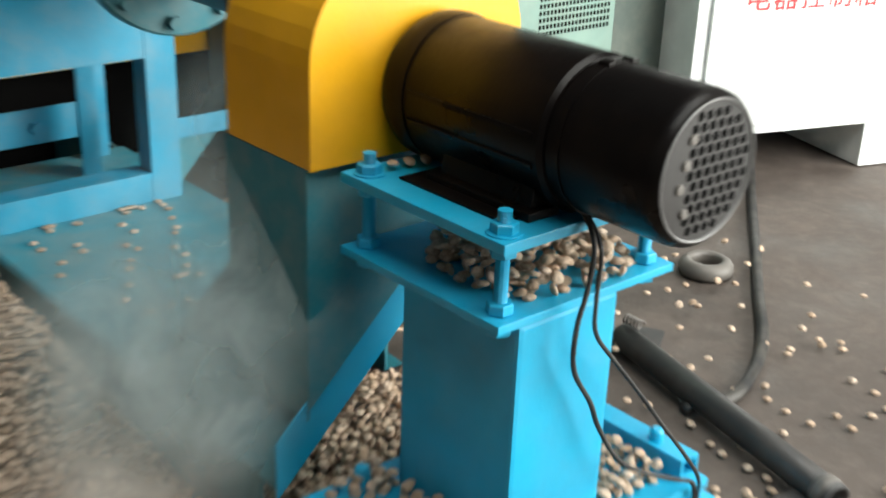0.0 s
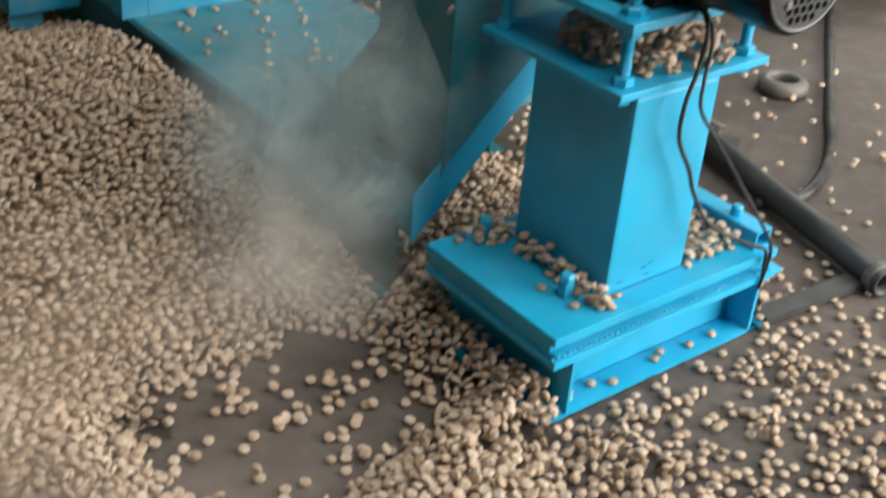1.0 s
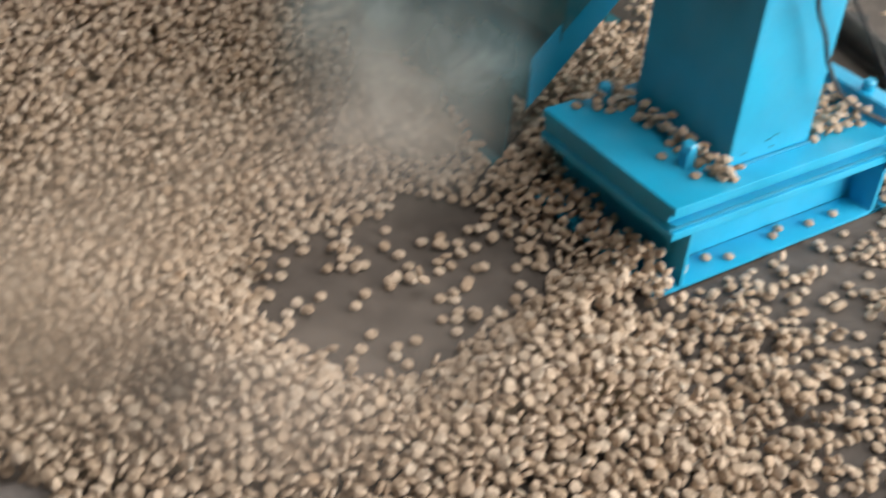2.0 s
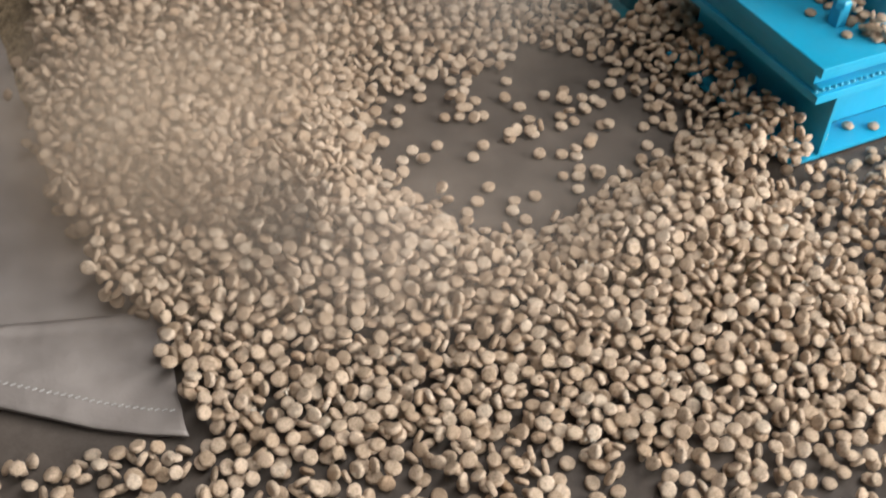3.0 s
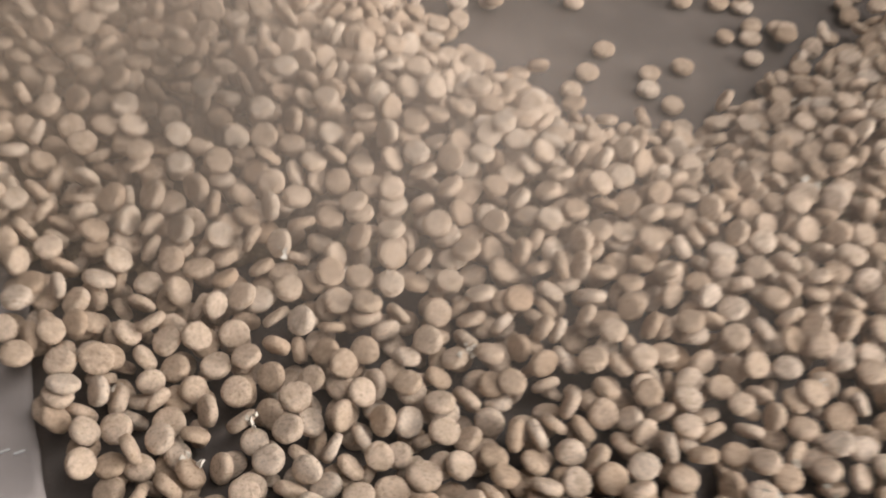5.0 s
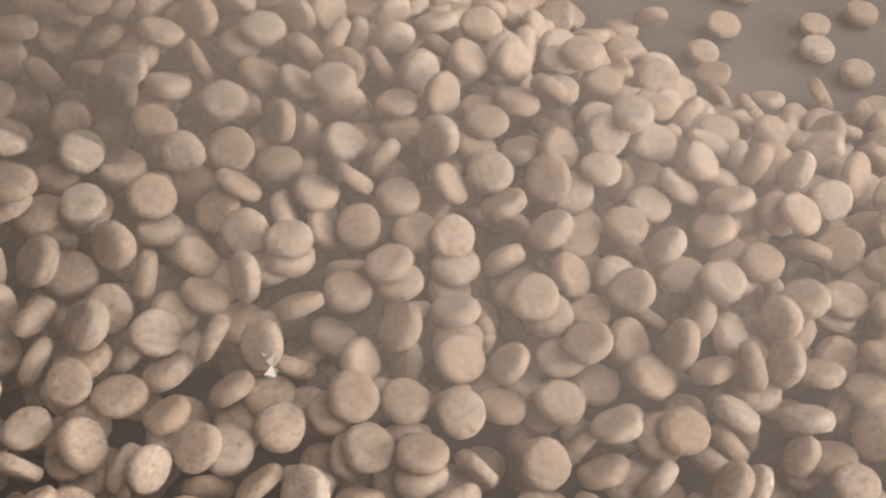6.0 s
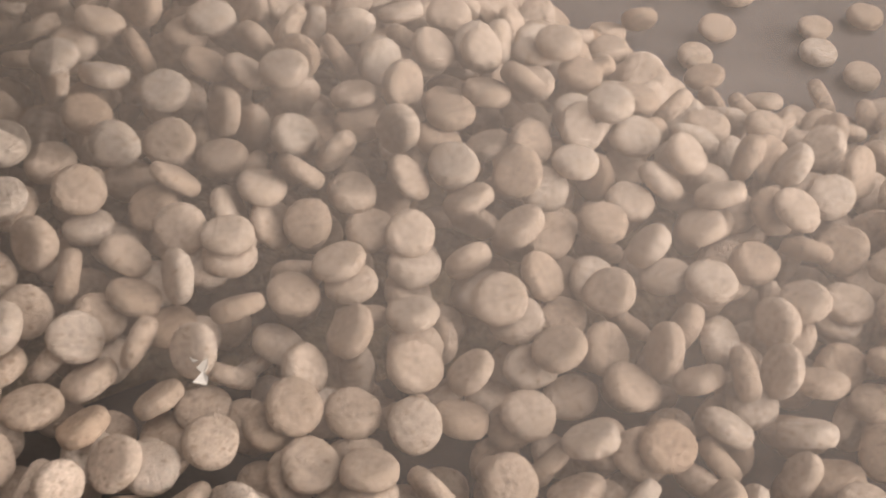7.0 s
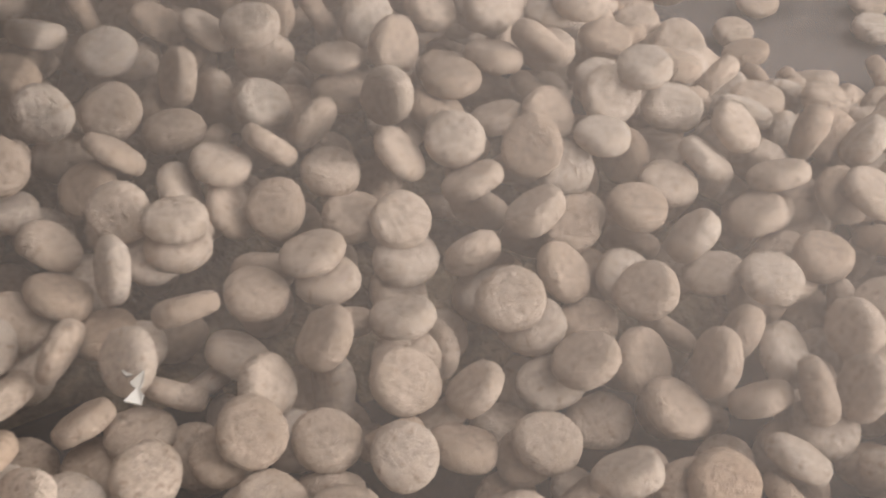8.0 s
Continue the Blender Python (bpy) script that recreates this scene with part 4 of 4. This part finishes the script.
plate_surface(0.220, 0.346, 0.020, 0.252, TOP)
for k in range(420):
    hit = drop(rng.uniform(0.228, 0.338), rng.uniform(0.028, 0.245), 5, 0.004, 34.0)
    if hit and hit[0].translation.z < TOP + 0.024:
        spots.append((0.29, 0.10, hit[0]))
plate_surface(0.072, 0.292, 0.032, 0.286, PLATE + 0.010)
for k in range(2400):
    px, py = rng.uniform(0.078, 0.286), rng.uniform(0.036, 0.280)
    far = math.sqrt((px - 0.178) ** 2 / 0.0118 + (py - 0.130) ** 2 / 0.0135)
    hit = drop(px, py, 4, 0.003, 34.0) if far < 1 else None
    if hit and hit[0].translation.z < PLATE + 0.010 + 0.062 * min(1, 1.6 * (1.15 - far)):
        spots.append((px, py, hit[0]))
for k in range(60):
    px, py = (rng.uniform(0.0, 0.30), rng.uniform(1.215, 1.240)) if k < 28 else (rng.uniform(0.0, 0.34), rng.uniform(0.78, 1.20))
    if k < 28 and not (0.07 < px < 0.13 or 0.20 < px):
        continue
    spots.append((px, py, Matrix.Translation((px, py, 0.150 + 0.0034)) @ Matrix.Rotation(rng.uniform(0, 6), 4, 'Z')))
for px, py in ((0.012, 0.09), (0.012, 0.262), (-0.008, 0.245), (0.02, 0.035)):
    spots.append((px, py, Matrix.Translation((px, py, TOP + 0.0034))))
for px in (0.03, 0.07, 0.10, 0.19, 0.21, 0.26, 0.31, 0.02):
    spots.append((px, 0.02, Matrix.Translation((px, 0.012 + 0.02 * rng.random(), 0.0095)) @ Matrix.Rotation(px * 90, 4, 'Z')))
for k in range(4):
    px, py = 0.12 + 0.02 * k, 0.262 - 0.005 * k
    spots.append((px, py, Matrix.Translation((px - 0.03, py, UPPER + 0.0162 + 0.004)) @ Matrix.Rotation(0.4 * k, 4, 'X')))

# the packed bed
bm = bmesh.new()
nx, ny = 90, 190
grid = [[bm.verts.new((-0.92 + 0.89 * i / nx, -0.15 + 1.77 * j / ny, heap_height(-0.92 + 0.89 * i / nx, -0.15 + 1.77 * j / ny) - 0.002)) for j in range(ny + 1)] for i in range(nx + 1)]
for i in range(nx):
    for j in range(ny):
        q = (grid[i][j], grid[i + 1][j], grid[i + 1][j + 1], grid[i][j + 1])
        if min(v.co.z for v in q) > 0.001:
            bm.faces.new(q)
for v in [v for v in bm.verts if not v.link_faces]:
    bm.verts.remove(v)
pile = thing("feed_pile", bm, BED, "heap of tan puffed feed pellets spilled over the concrete floor", "feed pile", kind="stuff", smooth=True)

# the nearest three hundred lie singly, the rest are joined
FOCUS = Vector((-0.60, 0.01))
spots.sort(key=lambda q: (Vector((q[0], q[1])) - FOCUS).length - 1.2 * q[2].translation.z)
for k, (x, y, m) in enumerate(spots[:300]):
    ob = new("pellet", fine_meshes[k % len(fine_meshes)])
    ob.parent = pile
    ob.matrix_basis = m


def join_pellets(name, items, meshes, label):
    """Many pellets in one mesh."""
    co, faces, base = [], [], 0
    cached = []
    for me in meshes:
        v = np.empty(len(me.vertices) * 3)
        me.vertices.foreach_get("co", v)
        cached.append((v.reshape(-1, 3), [tuple(f.vertices) for f in me.polygons]))
    for k, (x, y, m) in enumerate(items):
        v, f = cached[k % len(cached)]
        a = np.array(m)
        s = 0.93 + 0.14 * ((k * 0.61803) % 1)
        co.append((v * s) @ a[:3, :3].T + a[:3, 3])
        faces += [tuple(i + base for i in q) for q in f]
        base += len(v)
    me = bpy.data.meshes.new(name)
    me.from_pydata(np.concatenate(co).tolist(), [], faces)
    me.polygons.foreach_set("use_smooth", [True] * len(me.polygons))
    me.materials.append(FEED)
    ob = new(name, me)
    ob.parent = pile
    return tagged(ob, label, kind="stuff")


rest = spots[300:]


def zone(q):
    if -0.88 < q[0] < -0.33 and -0.16 < q[1] < 0.20:
        return 0
    return 1 if -0.90 < q[0] < -0.10 and -0.36 < q[1] < 0.36 else 2


join_pellets("heaped_pellets", [q for q in rest if zone(q) == 0], fine_meshes, "heaped tan feed pellets")
join_pellets("loose_pellets", [q for q in rest if zone(q) == 1], mid_meshes, "loose tan feed pellets")
join_pellets("scattered_pellets", [q for q in rest if zone(q) == 2], plain_meshes, "scattered tan feed pellets")

# torn husk flakes
bm = bmesh.new()
for k in range(40):
    x, y = rng.uniform(-0.85, -0.05), rng.uniform(-0.34, 0.0)
    g = rests(x, y)
    if g is None or g < 0 or bare_distance(x, y) < 0.01:
        continue
    ix, iy = int((x - X0) / CELL), int((y - Y0) / CELL)
    z = surface[ix, iy] - 0.002
    n = rng.integers(4, 8)
    for j in range(int(n)):
        r = rng.uniform(0.0010, 0.0026)
        m = Matrix.Translation((x + rng.normal(0, 0.0028), y + rng.normal(0, 0.0028), z + rng.uniform(0, 0.0015))) @ Euler(rng.uniform(0, 6.28, 3)).to_matrix().to_4x4()
        t = bmesh.new()
        vs = [t.verts.new(m @ Vector((r * math.cos(a) * rng.uniform(0.5, 1.2), r * math.sin(a), 0.0012 * math.sin(2 * a)))) for a in (0, 1.3, 2.5, 3.8, 5.1)]
        t.faces.new(vs)
        ex = bmesh.ops.extrude_face_region(t, geom=t.faces[:])
        bmesh.ops.translate(t, verts=[v for v in ex["geom"] if isinstance(v, bmesh.types.BMVert)], vec=(0, 0, 0.0005))
        joined(bm, t)
fl = thing("husk_flakes", bm, FLAKE, "pale torn husk flakes among the pellets", "flakes", kind="stuff")

# ------------------------------------------------------------ steam
puffs = []


def puff(x, y, z, wide, tall, strength, seed, drift, tone=(0.88, 0.76, 0.68), face=(-0.45, -0.60, 0.62), lean=0.0):
    """One bulged, soft-edged veil of steam, its face turned to the camera's side."""
    bm = bmesh.new()
    n, seg = 8, 24
    rings = [[bm.verts.new((0, 0, 0.10))]]
    for k in range(1, n + 1):
        r = k / n
        rings.append([bm.verts.new((r * math.cos(2 * math.pi * j / seg), r * math.sin(2 * math.pi * j / seg), 0.10 * (1 - r * r))) for j in range(seg)])
    for a, b in zip(rings, rings[1:]):
        for j in range(seg):
            bm.faces.new(list(dict.fromkeys([a[j % len(a)], a[(j + 1) % len(a)], b[(j + 1) % seg], b[j]])))
    me = mesh_of("steam_puff", bm, vapour("steam", strength, seed, tone), True)
    ob = tagged(new("steam_puff", me), "thin drifting tinted steam veil over hot pellets, facing the camera's side", "steam", "steam over the pellets")
    ob.scale = (wide, tall, min(wide, tall))
    q = Vector(face).to_track_quat('Z', 'Y').to_matrix().to_4x4() @ Matrix.Rotation(lean, 4, 'Z')
    puffs.append((ob, Vector((x, y, z)), q, Vector(drift), seed))
    return ob


# falling curtain from the hood to the bare patch, placed to fit the view
COOL = (0.62, 0.72, 0.72)
# lower tone: the dimmer light on the left is put into this colour
DIM_HAZE = (0.67, 0.55, 0.44)
HAZE = (0.80, 0.70, 0.62)
puff(-0.06, 0.40, 0.42, 0.17, 0.23, 0.74, 1, (0.02, 0.0, -0.03), COOL)
puff(-0.17, 0.46, 0.29, 0.20, 0.22, 0.84, 2, (0.02, -0.03, 0.05), COOL)
puff(-0.09, 0.36, 0.24, 0.13, 0.16, 0.74, 12, (0.015, 0.0, 0.03), COOL)
puff(-0.25, 0.36, 0.17, 0.22, 0.18, 0.66, 3, (-0.03, 0.02, 0.04), (0.74, 0.71, 0.66))
puff(0.00, 0.62, 0.30, 0.26, 0.24, 0.44, 4, (0.05, 0.02, 0.03), COOL)
puff(0.05, 0.50, 0.48, 0.18, 0.20, 0.54, 11, (0.02, 0.03, 0.03), COOL)
puff(-0.34, 0.26, 0.12, 0.20, 0.15, 0.30, 5, (-0.04, 0.0, 0.02), HAZE)
puff(-0.56, 0.36, 0.13, 0.26, 0.20, 0.46, 6, (0.04, 0.03, 0.0), DIM_HAZE)
# haze that spreads over the pellets, its veils set across the camera's view
puff(-0.80, 0.06, 0.20, 0.24, 0.22, 0.32, 15, (0.02, 0.02, 0.008), DIM_HAZE)
puff(-0.72, 0.20, 0.14, 0.26, 0.22, 0.48, 7, (0.04, -0.02, 0.01), DIM_HAZE)
puff(-0.64, 0.00, 0.10, 0.25, 0.17, 0.26, 8, (-0.02, 0.02, 0.006), HAZE)
puff(-0.84, 0.16, 0.15, 0.22, 0.20, 0.44, 9, (0.04, 0.02, 0.0), DIM_HAZE)
puff(-0.68, -0.085, 0.165, 0.20, 0.14, 0.16, 10, (0.02, 0.01, 0.006), HAZE)
puff(-0.52, -0.10, 0.12, 0.26, 0.18, 0.17, 14, (0.02, 0.02, 0.006), HAZE)


# ------------------------------------------------------------ falling pellets
fallers = []
frng = np.random.default_rng(21)
for k in range(34):
    ob = new("falling_pellet", fine_meshes[k % len(fine_meshes)])
    tagged(ob, "tan feed pellet dropping from the hood in a blur", "pellet", "falling pellets")
    start = Vector((0.05 + 0.012 * (k % 7), 0.36 + 0.014 * (k // 7), 0.46 + 0.006 * (k % 3)))
    t0 = 0.02 + 0.232 * k + frng.uniform(-0.05, 0.05)
    wide = frng.random() < 0.45
    land = Vector((frng.uniform(-0.70, -0.45), frng.uniform(0.04, 0.24), 0.055)) if wide else Vector((frng.uniform(-0.46, -0.15), frng.uniform(0.08, 0.30), 0.0045))
    spot = surface[int((land.x - 0.035 - X0) / CELL), int((land.y - 0.025 - Y0) / CELL)]
    under = rests(land.x - 0.035, land.y - 0.025)
    land.z = 0.0035 + max(0.0, under or 0.0, float(spot))
    fallers.append((ob, start, t0, land, frng.uniform(0, 6.28, 3)))


def motions():
    """Steam drifts to and fro; pellets drop from the hood and come to rest."""
    for ob, at, q, drift, seed in puffs:
        rows = []
        for k in range(9):
            s = math.sin(0.9 * k + seed * 1.3)
            c = math.cos(0.6 * k + seed * 2.1)
            rows.append((k * 1.0, Matrix.Translation(at + drift * s + Vector((0, 0, 0.012 * c))) @ q @ Matrix.Rotation(0.25 * s, 4, 'Z')))
        walk(ob, rows)
    for ob, start, t0, land, spin in fallers:
        t0 = max(0.0, t0)
        flight = 0.38
        turn = Euler(spin).to_matrix().to_4x4()
        rows = []
        if t0 > 0.05:
            rows.append((0.0, Matrix.Translation(start) @ turn))
        rows.append((t0, Matrix.Translation(start) @ turn))
        for j in (1, 2, 3, 4):
            s = j / 4
            p = start.lerp(land, s)
            p.z = start.z + (land.z - start.z) * s * s + 0.05 * s * (1 - s) * 2
            rows.append((t0 + flight * s, Matrix.Translation(p) @ Matrix.Rotation(0.9 * j, 4, 'X') @ turn))
        rest_at = land + Vector((-0.035, -0.025, 0))
        rows.append((t0 + flight + 0.12, Matrix.Translation(land + Vector((-0.02, -0.014, 0.025))) @ Matrix.Rotation(4.6, 4, 'X') @ turn))
        flat = Matrix.Translation(rest_at) @ Matrix.Rotation(spin[0], 4, 'Z') @ Matrix.Rotation(0.15, 4, 'X')
        rows.append((t0 + flight + 0.26, flat))
        if t0 + flight + 0.26 < 7.9:
            rows.append((8.0, flat))
        walk(ob, [(t, m) for t, m in rows])


motions()
